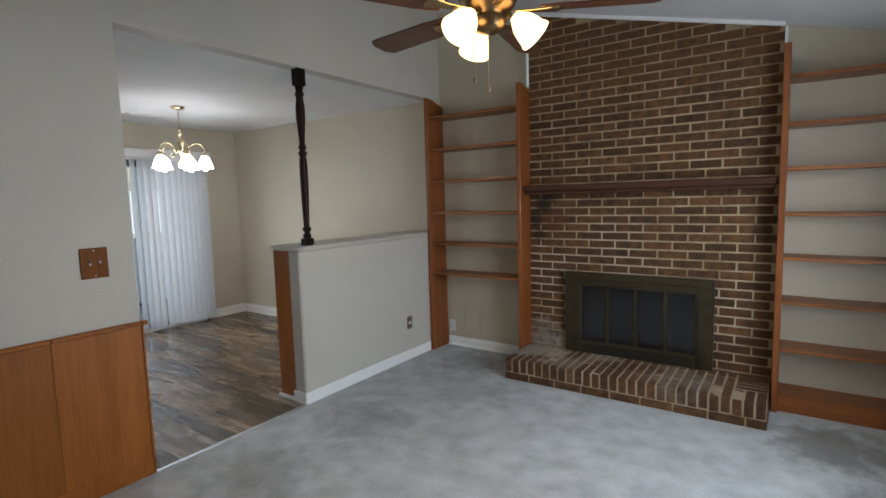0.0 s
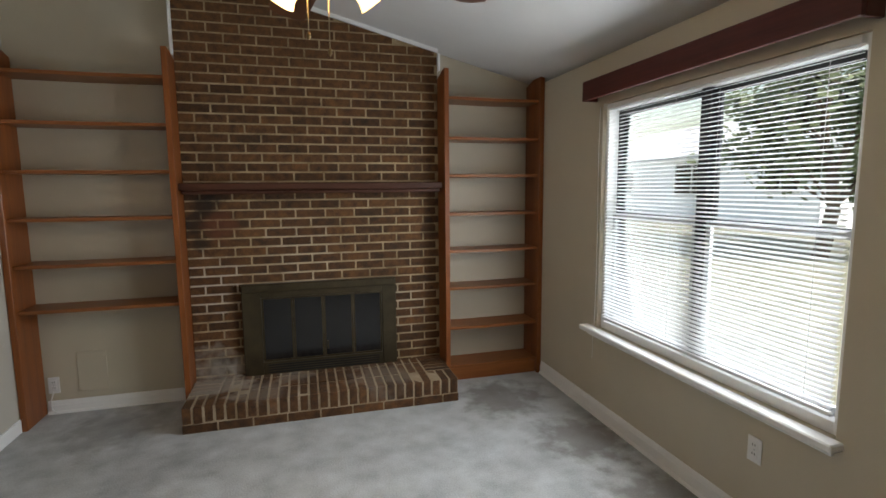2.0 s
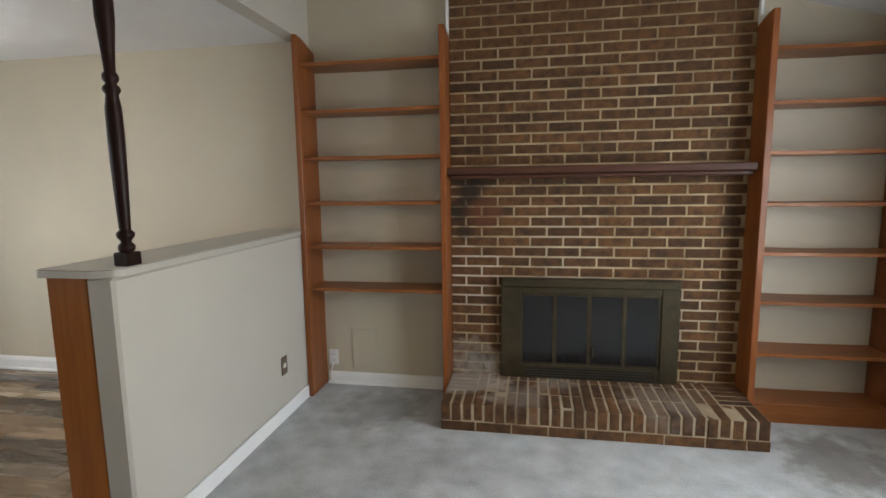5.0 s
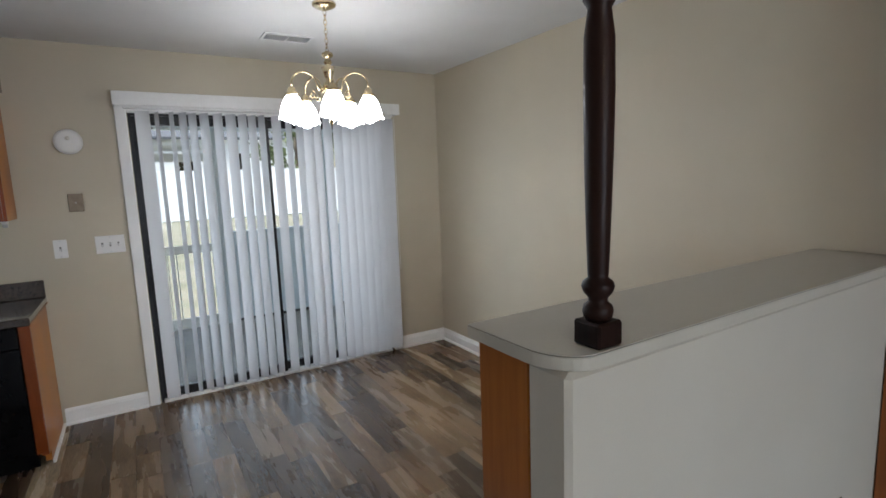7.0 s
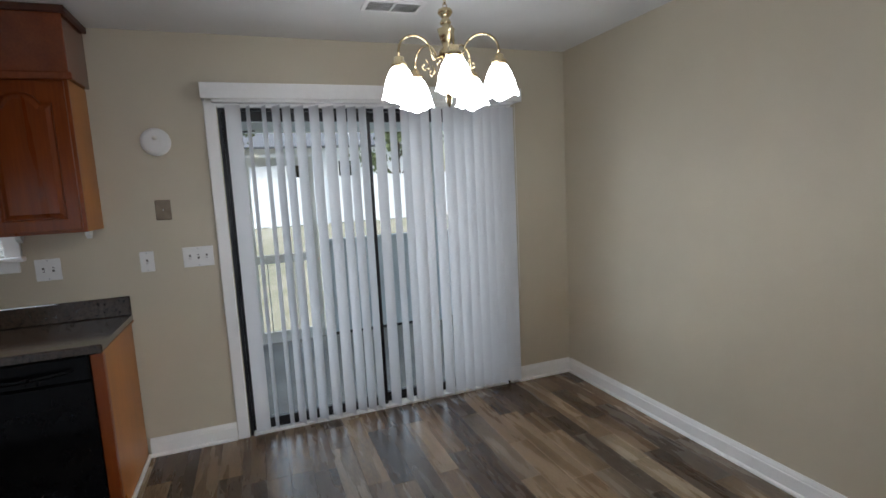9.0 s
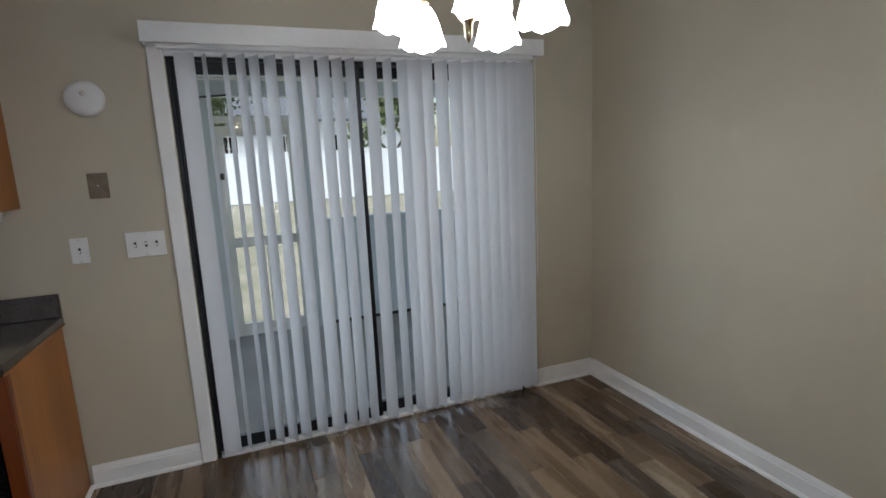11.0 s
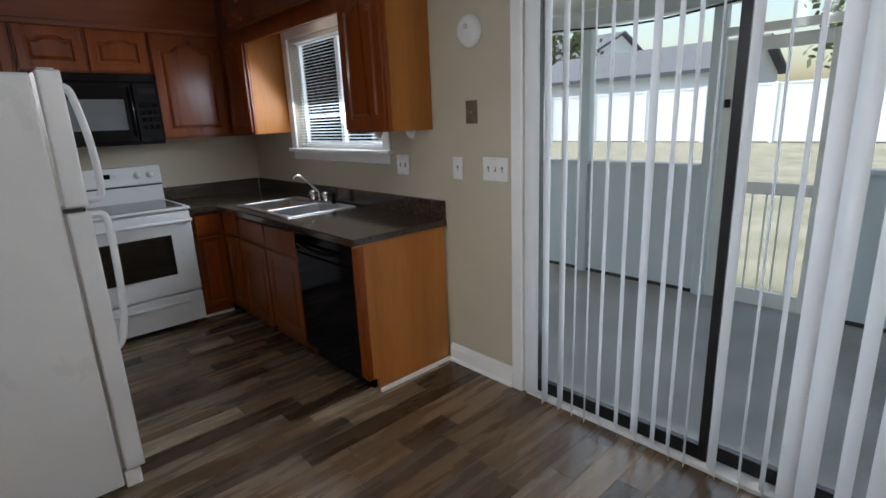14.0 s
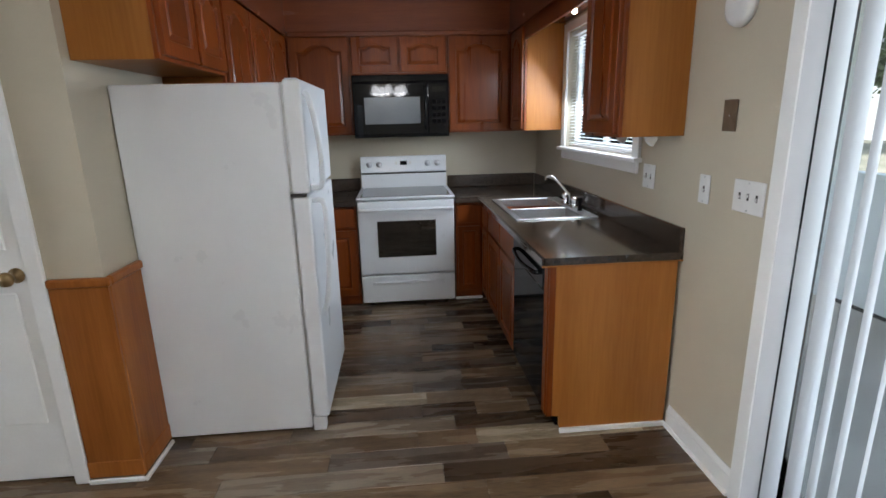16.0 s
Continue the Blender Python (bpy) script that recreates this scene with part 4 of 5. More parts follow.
# ---------------------------------------------------------------- patio door, blinds
pd = thing("door_patio", (X - 0.07, -1.455, 0), "sliding glass patio door with dark frames and white casing", "patio door", kind="structure")
part("casing", B((X + 0.001, -2.452, 0.0, X + 0.020, -2.385, 2.09), (X + 0.001, -0.525, 0.0, X + 0.020, -0.458, 2.09), (X + 0.001, -2.385, 2.025, X + 0.020, -0.525, 2.09)), M_TRIM, pd, "white painted casing", 0.004)
part("jamb", B((X - 0.12, DY0, 0.0, X, DY0 + 0.02, DZ), (X - 0.12, DY1 - 0.02, 0.0, X, DY1, DZ), (X - 0.12, DY0 + 0.02, DZ - 0.02, X, DY1 - 0.02, DZ)), M_ALU, pd, "dark frame", 0.002)
part("threshold", B((X - 0.12, DY0 + 0.02, -0.004, X + 0.012, DY1 - 0.02, 0.018)), M_TRIM, pd, "pale threshold track", 0.003)
for nm, y0, y1, xo in (("fixed_panel", -1.515, DY1 - 0.02, -0.092), ("sliding_panel", DY0 + 0.02, -1.475, -0.052)):
    pn = part(nm, B((X + xo, y0, 0.02, X + xo + 0.03, y0 + 0.036, DZ - 0.022), (X + xo, y1 - 0.036, 0.02, X + xo + 0.03, y1, DZ - 0.022), (X + xo, y0 + 0.036, 0.02, X + xo + 0.03, y1 - 0.036, 0.085), (X + xo, y0 + 0.036, DZ - 0.08, X + xo + 0.03, y1 - 0.036, DZ - 0.022)), M_ALU, pd, "dark bronze panel frame", 0.002)
    g = part("pane", B((X + xo + 0.012, y0 + 0.036, 0.085, X + xo + 0.017, y1 - 0.036, DZ - 0.08)), M_GLASS, pn)
    g.visible_shadow = False
part("pull_handle", B((X - 0.02, DY0 + 0.03, 0.90, X + 0.006, DY0 + 0.055, 1.10)), M_ALU, pd, "", 0.004)

vb = thing("vertical_blind", (X + 0.075, -1.45, 0.03), "white vertical vane blind drawn part open", "blind")
part("headrail", B((X + 0.034, -2.40, 2.045, X + 0.074, -0.47, 2.075)), M_WHITEPL, vb, "", 0.003)
part("valance_board", B((X + 0.118, -2.455, 2.058, X + 0.128, -0.43, 2.146), (X + 0.001, -2.455, 2.062, X + 0.1175, -2.445, 2.146), (X + 0.001, -0.44, 2.062, X + 0.1175, -0.43, 2.146)), M_WHITEPL, vb, "white valance strip", 0.002)
bm = bmesh.new()
cols = []
for i in range(7):
    u = -0.0425 + 0.085 * i / 6
    w = 0.007 * (1 - (u / 0.0425) ** 2)
    cols.append((bm.verts.new((u, w, 0.0)), bm.verts.new((u, w, 1.995))))
for a, b in zip(cols, cols[1:]):
    bm.faces.new((a[0], b[0], b[1], a[1]))
vane_mesh = bpy.data.meshes.new("vane")
bm.to_mesh(vane_mesh)
bm.free()
vane_mesh.materials.append(M_VANE)
vane_mesh.polygons.foreach_set("use_smooth", [True] * len(vane_mesh.polygons))
centres = (-2.300, -2.215, -2.125, -2.062, -1.996, -1.924, -1.836, -1.750, -1.668, -1.605, -1.540, -1.436, -1.336, -1.260, -1.190, -1.135, -1.034, -0.958, -0.884, -0.814, -0.745, -0.682, -0.618, -0.560, -0.508)
turns = {0: 84, 1: 13, 2: 15, 3: 30, 4: 33, 6: 40, 7: 42, 9: 31, 10: 24, 12: 16, 13: 24, 14: 50, 15: 52}
for i, y in enumerate(centres):
    v = new("vane", vane_mesh)
    v.parent = vb
    v.location = Vector((X + 0.054 + random.uniform(-0.002, 0.002), y + random.uniform(-0.002, 0.002), 0.036 + random.uniform(-0.003, 0.003))) - ORIGIN[vb]
    v.rotation_euler = (random.uniform(-0.002, 0.002), random.uniform(-0.002, 0.002), radians(turns.get(i, 36 if i < 18 else 39) + random.uniform(-3, 3)))
bm = bmesh.new()
tube(bm, [(X + 0.10, -0.475, 2.05), (X + 0.10, -0.475, 0.75)], 0.002, 6)
part("wand_cord", bm, M_WHITEPL, vb)

# ---------------------------------------------------------------- kitchen window
kw = thing("window_kitchen", (X - 0.05, -4.04, 1.2), "white framed kitchen window with a slat blind", "window", kind="structure")
part("casing", B((X + 0.001, KY0 - 0.075, KZ0 - 0.02, X + 0.018, KY0, KZ1 + 0.06), (X + 0.001, KY1, KZ0 - 0.02, X + 0.018, KY1 + 0.075, KZ1 + 0.06), (X + 0.001, KY0, KZ1, X + 0.018, KY1, KZ1 + 0.06), (X + 0.001, KY0 - 0.06, KZ0 - 0.085, X + 0.016, KY1 + 0.06, KZ0 - 0.026)), M_TRIM, kw, "white painted casing", 0.003)
part("window_sill", B((X - 0.12, KY0 - 0.09, KZ0 - 0.025, X + 0.045, KY1 + 0.09, KZ0 - 0.001)), M_TRIM, kw, "", 0.004)
part("window_frame", B((X - 0.10, KY0, KZ0, X - 0.06, KY0 + 0.04, KZ1), (X - 0.10, KY1 - 0.04, KZ0, X - 0.06, KY1, KZ1), (X - 0.10, KY0 + 0.04, KZ0, X - 0.06, KY1 - 0.04, KZ0 + 0.04), (X - 0.10, KY0 + 0.04, KZ1 - 0.04, X - 0.06, KY1 - 0.04, KZ1), (X - 0.10, -4.06, KZ0 + 0.04, X - 0.06, -4.02, KZ1 - 0.04)), M_TRIM, kw, "", 0.002)
for y0, y1 in ((KY0 + 0.04, -4.06), (-4.02, KY1 - 0.04)):
    g = part("pane", B((X - 0.082, y0, KZ0 + 0.04, X - 0.078, y1, KZ1 - 0.04)), M_GLASS, kw)
    g.visible_shadow = False
kb = thing("window_blind", (X - 0.03, -4.04, KZ0), "white mini blind in the kitchen window", "blind")
part("headrail", B((X - 0.05, KY0 + 0.008, KZ1 - 0.03, X - 0.012, KY1 - 0.008, KZ1 - 0.002)), M_WHITEPL, kb, "", 0.002)
kmesh = None
for i in range(34):
    if kmesh is None:
        bm = bmesh.new()
        L = (KY1 - KY0) / 2 - 0.01
        prof = [(-0.0125, -0.0002), (-0.006, 0.0016), (0.0, 0.0022), (0.006, 0.0016), (0.0125, -0.0002)]
        va = [[bm.verts.new((px, yy, pz)) for px, pz in prof] for yy in (-L, L)]
        for k in range(4):
            bm.faces.new((va[0][k], va[0][k + 1], va[1][k + 1], va[1][k]))
        kmesh = bpy.data.meshes.new("slat")
        bm.to_mesh(kmesh)
        bm.free()
        kmesh.materials.append(M_SLAT)
    s = new("slat", kmesh)
    s.parent = kb
    s.location = Vector((X - 0.031, -4.04, KZ0 + 0.03 + i * 0.0215)) - ORIGIN[kb]
    s.rotation_euler = (0, radians(10 + random.uniform(-2, 2)), 0)
part("bottom_rail", B((X - 0.042, KY0 + 0.01, KZ0 + 0.004, X - 0.02, KY1 - 0.01, KZ0 + 0.018)), M_WHITEPL, kb, "", 0.002)


# ---------------------------------------------------------------- kitchen cabinets
def facing(at, face):
    """Pose of a front: u along the front, v up, w outward."""
    cols = {"+x": ((0, 1, 0), (0, 0, 1), (1, 0, 0)), "-x": ((0, -1, 0), (0, 0, 1), (-1, 0, 0)), "+y": ((-1, 0, 0), (0, 0, 1), (0, 1, 0))}[face]
    return Matrix.Translation(at) @ Matrix(cols).transposed().to_4x4()


def door_front(m, w, h, arch, parent, name="door", material=None):
    """A framed door with a raised panel, its centre at the pose m."""
    material = material or M_CAB
    bm = bmesh.new()
    if h < 0.16:
        tbox(bm, m @ Matrix.Translation((0, 0, 0.009)), w, h, 0.018)
        return part(name, bm, material, parent, "", 0.005)
    b = min(0.055, 0.2 * min(w, h))
    rise = min(0.05, 0.3 * (h / 2 - b)) if arch else 0.0

    def outline(inset):
        a, c = w / 2 - b - inset, h / 2 - b - inset
        pts = [(-a, -c), (a, -c), (a, c - rise), (0.66 * a, c - rise)]
        if arch:
            pts += [(0.60 * a * math.cos(t), c - rise + rise * math.sin(t)) for t in np.linspace(0.3, math.pi - 0.3, 7)]
        return pts + [(-0.66 * a, c - rise), (-a, c - rise)]
    inner = outline(0.0)
    n = len(inner)
    outer = [(-w / 2, -h / 2), (w / 2, -h / 2), (w / 2, h / 2)] + [(p[0], h / 2) for p in inner[3:-1]] + [(-w / 2, h / 2)]
    rings = [[bm.verts.new(m @ Vector((x, y, z))) for x, y in pts] for pts, z in ((outer, 0.0), (outer, 0.016), ([(x * (1 - 0.006 / w), y * (1 - 0.006 / h)) for x, y in outer], 0.019), (inner, 0.019), (outline(0.006), 0.008))]
    for r0, r1 in zip(rings, rings[1:]):
        for i in range(n):
            bm.faces.new((r0[i], r0[(i + 1) % n], r1[(i + 1) % n], r1[i]))
    bm.faces.new(rings[-1])
    bm.faces.new(rings[0][::-1])
    d = part(name, bm, material, parent)
    bm = bmesh.new()
    rings = [[bm.verts.new(m @ Vector((x, y, z))) for x, y in outline(i)] for i, z in ((0.012, 0.0085), (0.030, 0.0175))]
    for i in range(n):
        bm.faces.new((rings[0][i], rings[0][(i + 1) % n], rings[1][(i + 1) % n], rings[1][i]))
    bm.faces.new(rings[1])
    part("panel", bm, material, d)
    return d


def upper(x0, y0, x1, y1, z0, z1, face, doors, label, arch=True):
    t = thing("wall_cabinet", ((x0 + x1) / 2, (y0 + y1) / 2, z0), label, "cabinet", "kitchen wall cabinets")
    e = 0.002
    if face == "+x":
        core, front = (x0, y0, z0, x1 - 0.018, y1, z1), (x1 - 0.0175, y0 - e, z0, x1, y1 + e, z1)
    elif face == "-x":
        core, front = (x0 + 0.018, y0, z0, x1, y1, z1), (x0, y0 - e, z0, x0 + 0.0175, y1 + e, z1)
    else:
        core, front = (x0, y0, z0, x1, y1 - 0.018, z1), (x0, y1 - 0.0175, z0, x1, y1, z1)
    part("body", B(core), M_CABSIDE, t, "", 0.002)
    part("face_frame", B(front), M_CAB, t, "", 0.002)
    for a, b in zip(doors, doors[1:]):
        w = abs(b - a) - 0.026
        c = (a + b) / 2
        if face == "+x":
            m = facing((x1 + 0.0005, c, (z0 + z1) / 2), face)
        elif face == "-x":
            m = facing((x0 - 0.0005, c, (z0 + z1) / 2), face)
        else:
            m = facing((c, y1 + 0.0005, (z0 + z1) / 2), face)
        door_front(m, w, z1 - z0 - 0.03, arch, t)
    return t


ZT = 2.115
upper(X + 0.001, -3.415, X + 0.30, -3.02, 1.37, ZT, "+x", (-3.415, -3.02), "glossy cherry wall cabinet beside the window")
upper(X + 0.001, -5.10, X + 0.30, -4.69, 1.37, ZT, "+x", (-5.08, -4.69), "glossy cherry wall cabinet in the corner")
upper(X + 0.001, -5.419, -2.512, -5.11, 1.36, ZT, "+y", (-3.02, -2.512), "wide glossy cherry wall cabinet over the counter")
upper(-2.510, -5.419, -1.754, -5.11, 1.82, ZT, "+y", (-2.51, -2.132, -1.754), "short cherry cabinet over the microwave")
upper(-1.752, -5.419, -1.26, -5.11, 1.36, ZT, "+y", (-1.752, -1.27), "tall cherry wall cabinet by the microwave")
upper(-1.25, -3.62, -0.941, -2.90, 1.70, ZT, "-x", (-2.90, -3.26, -3.62), "cherry cabinet with arched doors over the refrigerator")
upper(-1.25, -5.10, -0.941, -3.625, 1.37, ZT, "-x", (-3.625, -4.12, -4.6, -5.1), "cherry wall cabinet beyond the refrigerator")
sf = structure("trim_soffit", B((X + 0.001, -5.419, 2.118, -0.942, -5.08, 2.439), (X + 0.001, -5.08, 2.118, X + 0.33, -3.00, 2.439), (-1.28, -5.08, 2.118, -0.942, -2.89, 2.439)), M_SOFFIT, "cherry stained boxed soffit over the cabinets", "soffit", 0.003)
part("soffit_moulding", B((X + 0.3305, -5.06, 2.10, X + 0.345, -2.985, 2.135), (X + 0.345, -5.0795, 2.10, -1.295, -5.062, 2.135), (-1.295, -5.06, 2.10, -1.2805, -2.875, 2.135)), M_SOFFIT, sf, "", 0.004)
part("crown", B((X + 0.3305, -5.06, 2.405, X + 0.350, -2.98, 2.4385), (X + 0.001, -2.9995, 2.405, X + 0.3302, -2.98, 2.4385), (X + 0.35, -5.0795, 2.405, -1.30, -5.062, 2.4385), (-1.30, -5.06, 2.405, -1.2805, -2.87, 2.4385)), M_MANTEL, sf, "dark crown moulding", 0.004)
for y in (-3.36, -3.06):
    bm = bmesh.new()
    prism(bm, [(X + 0.10, 1.369), (X + 0.16, 1.369), (X + 0.15, 1.345), (X + 0.125, 1.325), (X + 0.11, 1.345)], "y", y - 0.012, y + 0.012)
    solo("cabinet_bracket", bm, M_WHITEPL, "small white bracket under the wall cabinet", "bracket", "cabinet brackets", 0.002)
part("window_bridge", B((X + 0.28, -4.688, 2.01, X + 0.30, -3.417, 2.117)), M_CAB, sf, "cherry board bridging the window", 0.003)
# lamp under the soffit over the sink
sl = thing("sink_lamp", (X + 0.16, -4.05, 2.04), "small lit bulb under the soffit over the sink", "lamp")
bm = bmesh.new()
lathe(bm, [(0.03, 2.117), (0.03, 2.10), (0.016, 2.095), (0.016, 2.085)], X + 0.16, -4.05, 14)
part("lamp_holder", bm, M_WHITEPL, sl, smooth=True)
bm = bmesh.new()
lathe(bm, [(0.0, 2.088), (0.010, 2.085), (0.015, 2.072), (0.012, 2.060), (0.0, 2.055)], X + 0.16, -4.05, 14)
part("bulb", bm, M_BULB, sl, "lit bulb", smooth=True)

CT = 0.868


def base_unit(x0, y0, x1, y1, face, split, label, drawer=True):
    """A base cabinet: a drawer front over a door for each bay."""
    t = thing("base_cabinet", ((x0 + x1) / 2, (y0 + y1) / 2, 0), label, "cabinet", "kitchen base cabinets")
    z, w, k = 0.09, 0.018, 0.055
    kx, ky = (x1 - k, y1) if face == "+x" else (x1, y1 - k)
    part("body", B((x0, y0, z, x1, y0 + w, CT - 0.04), (x0, y1 - w, z, x1, y1, CT - 0.04), (x0, y0 + w, z, x0 + w, y1 - w, CT - 0.04), (x1 - w, y0 + w, z, x1, y1 - w, CT - 0.04), (x0 + w, y0 + w, z, x1 - w, y1 - w, z + w)), M_CAB, t)
    part("toe_kick", B((x0, y0, 0.0, kx, ky, z - 0.001)), M_CAB, t)
    for a, b in zip(split, split[1:]):
        w, c = abs(b - a) - 0.024, (a + b) / 2
        for z0, z1, nm in ((0.66, 0.81, "drawer_front"), (0.10, 0.635, "door")):
            m = facing((x1 + 0.0005, c, (z0 + z1) / 2), face) if face == "+x" else facing((c, y1 + 0.0005, (z0 + z1) / 2), face)
            door_front(m, w, z1 - z0, False, t, nm)
    return t


base_unit(X + 0.001, -4.50, -2.75, -3.605, "+x", (-4.50, -4.05, -3.605), "cherry sink base cabinet with two doors")
base_unit(X + 0.001, -5.419, -2.75, -4.502, "+x", (-4.76, -4.502), "cherry corner base cabinet")
base_unit(-2.748, -5.419, -2.528, -4.80, "+y", (-2.735, -2.53), "narrow cherry base cabinet beside the range")
base_unit(-1.745, -5.419, -0.942, -4.80, "+y", (-1.745, -1.34, -0.942), "cherry base cabinet beyond the refrigerator")
ep = thing("cabinet_end_panel", (-3.07, -2.96, 0), "honey oak veneer end panel of the counter run", "cabinet panel")
bm = bmesh.new()
prism(bm, [(X + 0.016, 0.02), (-2.806, 0.02), (-2.806, 0.085), (-2.766, 0.085), (-2.766, CT - 0.04), (X + 0.016, CT - 0.04)], "y", -2.975, -2.945)
part("panel", bm, M_CABSIDE, ep, "", 0.002)
part("edge_stile", B((-2.7658, -2.976, 0.085, -2.737, -2.944, CT - 0.04)), M_CAB, ep, "dark cherry edge", 0.002)
part("toe_strip", B((X + 0.016, -2.944, 0.0, -2.802, -2.930, 0.024)), M_TRIM, ep, "white strip at the floor", 0.002)
part("face_stile", B((-2.7365, -2.995, 0.10, -2.727, -2.945, CT - 0.04)), M_CAB, ep, "", 0.002)
base_run("baseboard_kitchen", [(-2.75, -4.854, 0.0, -2.522, -4.842, 0.022)])

dw = thing("dishwasher", (-3.07, -3.30, 0), "glossy black built-in dishwasher", "dishwasher")
part("body", B((X + 0.02, -3.60, 0.10, -2.75, -2.998, CT - 0.042)), M_BLACK, dw)
part("door", B((-2.7495, -3.598, 0.105, -2.728, -3.0, 0.70)), M_BLACK, dw, "", 0.005)
part("control_panel", B((-2.7495, -3.598, 0.705, -2.722, -3.0, CT - 0.045)), M_BLACK, dw, "", 0.006)
bm = bmesh.new()
tube(bm, soft_path([(-2.724, -3.53, 0.765), (-2.702, -3.50, 0.762), (-2.690, -3.30, 0.752), (-2.702, -3.10, 0.762), (-2.724, -3.07, 0.765)]), 0.011, 8)
part("handle", bm, M_BLACK, dw, "", smooth=True)
part("toe_panel", B((-2.82, -3.598, 0.0, -2.80, -3.0, 0.10)), M_BLACK, dw)

wt = thing("worktop", (-3.04, -4.2, CT - 0.04), "dark mottled laminate worktop with upstand", "worktop")
# opening for the two bowls
SX0, SX1, SY0, SY1 = -3.265, -2.80, -4.58, -3.79
CF = -2.71
for d in ((X + 0.001, SY1, CT - 0.038, CF, -2.938, CT), (X + 0.001, -5.419, CT - 0.038, CF, SY0, CT), (X + 0.001, SY0, CT - 0.038, SX0, SY1, CT), (SX1, SY0, CT - 0.038, CF, SY1, CT), (CF, -5.419, CT - 0.038, -2.524, -4.765, CT), (-1.748, -5.419, CT - 0.038, -0.942, -4.765, CT)):
    part("worktop_slab", B(d), M_COUNTER, wt)
for d in ((CF + 0.0005, -4.764, CT - 0.04, CF + 0.013, -2.936, CT + 0.003), (CF + 0.001, -4.7645, CT - 0.04, -2.524, -4.752, CT + 0.003), (-1.748, -4.7645, CT - 0.04, -0.942, -4.752, CT + 0.003)):
    part("front_edge", B(d), M_COUNTER, wt, "rounded front edge", 0.006)
for d in ((X + 0.001, -5.40, CT + 0.001, X + 0.021, -2.938, CT + 0.11), (X + 0.0215, -5.419, CT + 0.001, -2.524, -5.4, CT + 0.11), (-1.748, -5.419, CT + 0.001, -0.942, -5.4, CT + 0.11)):
    part("upstand", B(d), M_COUNTER, wt, "", 0.004)
part("end_cap", B((X + 0.002, -2.9375, CT - 0.041, CF + 0.012, -2.934, CT - 0.034)), M_CABSIDE, wt, "pale raw edge of the board")

sk = thing("kitchen_sink", (-3.04, -4.2, CT), "stainless steel double-bowl kitchen sink", "sink")
part("rim", B((SX0 - 0.02, SY0 - 0.015, CT + 0.001, SX0 + 0.065, SY1 + 0.015, CT + 0.007), (SX1 - 0.02, SY0 - 0.015, CT + 0.001, SX1 + 0.02, SY1 + 0.015, CT + 0.007), (SX0 + 0.065, SY0 - 0.015, CT + 0.001, SX1 - 0.02, SY0 + 0.02, CT + 0.007), (SX0 + 0.065, SY1 - 0.02, CT + 0.001, SX1 - 0.02, SY1 + 0.015, CT + 0.007), (SX0 + 0.065, -4.165, CT + 0.001, SX1 - 0.02, -4.135, CT + 0.007)), M_STEEL, sk, "", 0.003)
for y0, y1 in ((SY0 + 0.02, -4.165), (-4.135, SY1 - 0.02)):
    x0, x1, zb = SX0 + 0.065, SX1 - 0.02, CT - 0.17
    bowl = part("bowl", B((x0, y0, zb, x0 + 0.003, y1, CT), (x1 - 0.003, y0, zb, x1, y1, CT), (x0 + 0.003, y0, zb, x1 - 0.003, y0 + 0.003, CT), (x0 + 0.003, y1 - 0.003, zb, x1 - 0.003, y1, CT), (x0 + 0.003, y0 + 0.003, zb, x1 - 0.003, y1 - 0.003, zb + 0.003)), M_STEEL, sk)
    bm = bmesh.new()
    lathe(bm, [(0.042, zb + 0.003), (0.042, zb + 0.006), (0.03, zb + 0.006), (0.0, zb + 0.0045)], (x0 + x1) / 2, (y0 + y1) / 2, 16)
    part("drain", bm, M_CHROME, bowl, smooth=True)
fc = thing("kitchen_faucet", (SX0 + 0.02, -4.19, CT + 0.007), "chrome two-handle faucet with a gooseneck spout", "faucet")
fx = SX0 + 0.022
part("deck_plate", B((fx - 0.025, -4.31, CT + 0.0075, fx + 0.025, -4.07, CT + 0.02)), M_CHROME, fc, "", 0.006)
bm = bmesh.new()
pts = [(fx, -4.19, CT + 0.02), (fx, -4.19, CT + 0.07), (fx + 0.02, -4.20, CT + 0.10), (fx + 0.06, -4.215, CT + 0.150), (fx + 0.10, -4.235, CT + 0.195), (fx + 0.125, -4.245, CT + 0.207), (fx + 0.148, -4.25, CT + 0.197), (fx + 0.152, -4.252, CT + 0.178)]
tube(bm, soft_path(pts), 0.008, 10)
part("spout", bm, M_CHROME, fc, smooth=True)
for y in (-4.28, -4.10):
    bm = bmesh.new()
    lathe(bm, [(0.018, CT + 0.02), (0.016, CT + 0.045), (0.024, CT + 0.055), (0.026, CT + 0.075), (0.014, CT + 0.083), (0.0, CT + 0.084)], fx, y, 14)
    part("tap_handle", bm, M_CHROME, fc, smooth=True)
bm = bmesh.new()
lathe(bm, [(0.016, CT + 0.0075), (0.014, CT + 0.03), (0.011, CT + 0.05), (0.016, CT + 0.075), (0.012, CT + 0.09), (0.0, CT + 0.092)], fx, -3.99, 12)
tagged(part("side_sprayer", bm, M_BLACK, fc, "black side sprayer", smooth=True))

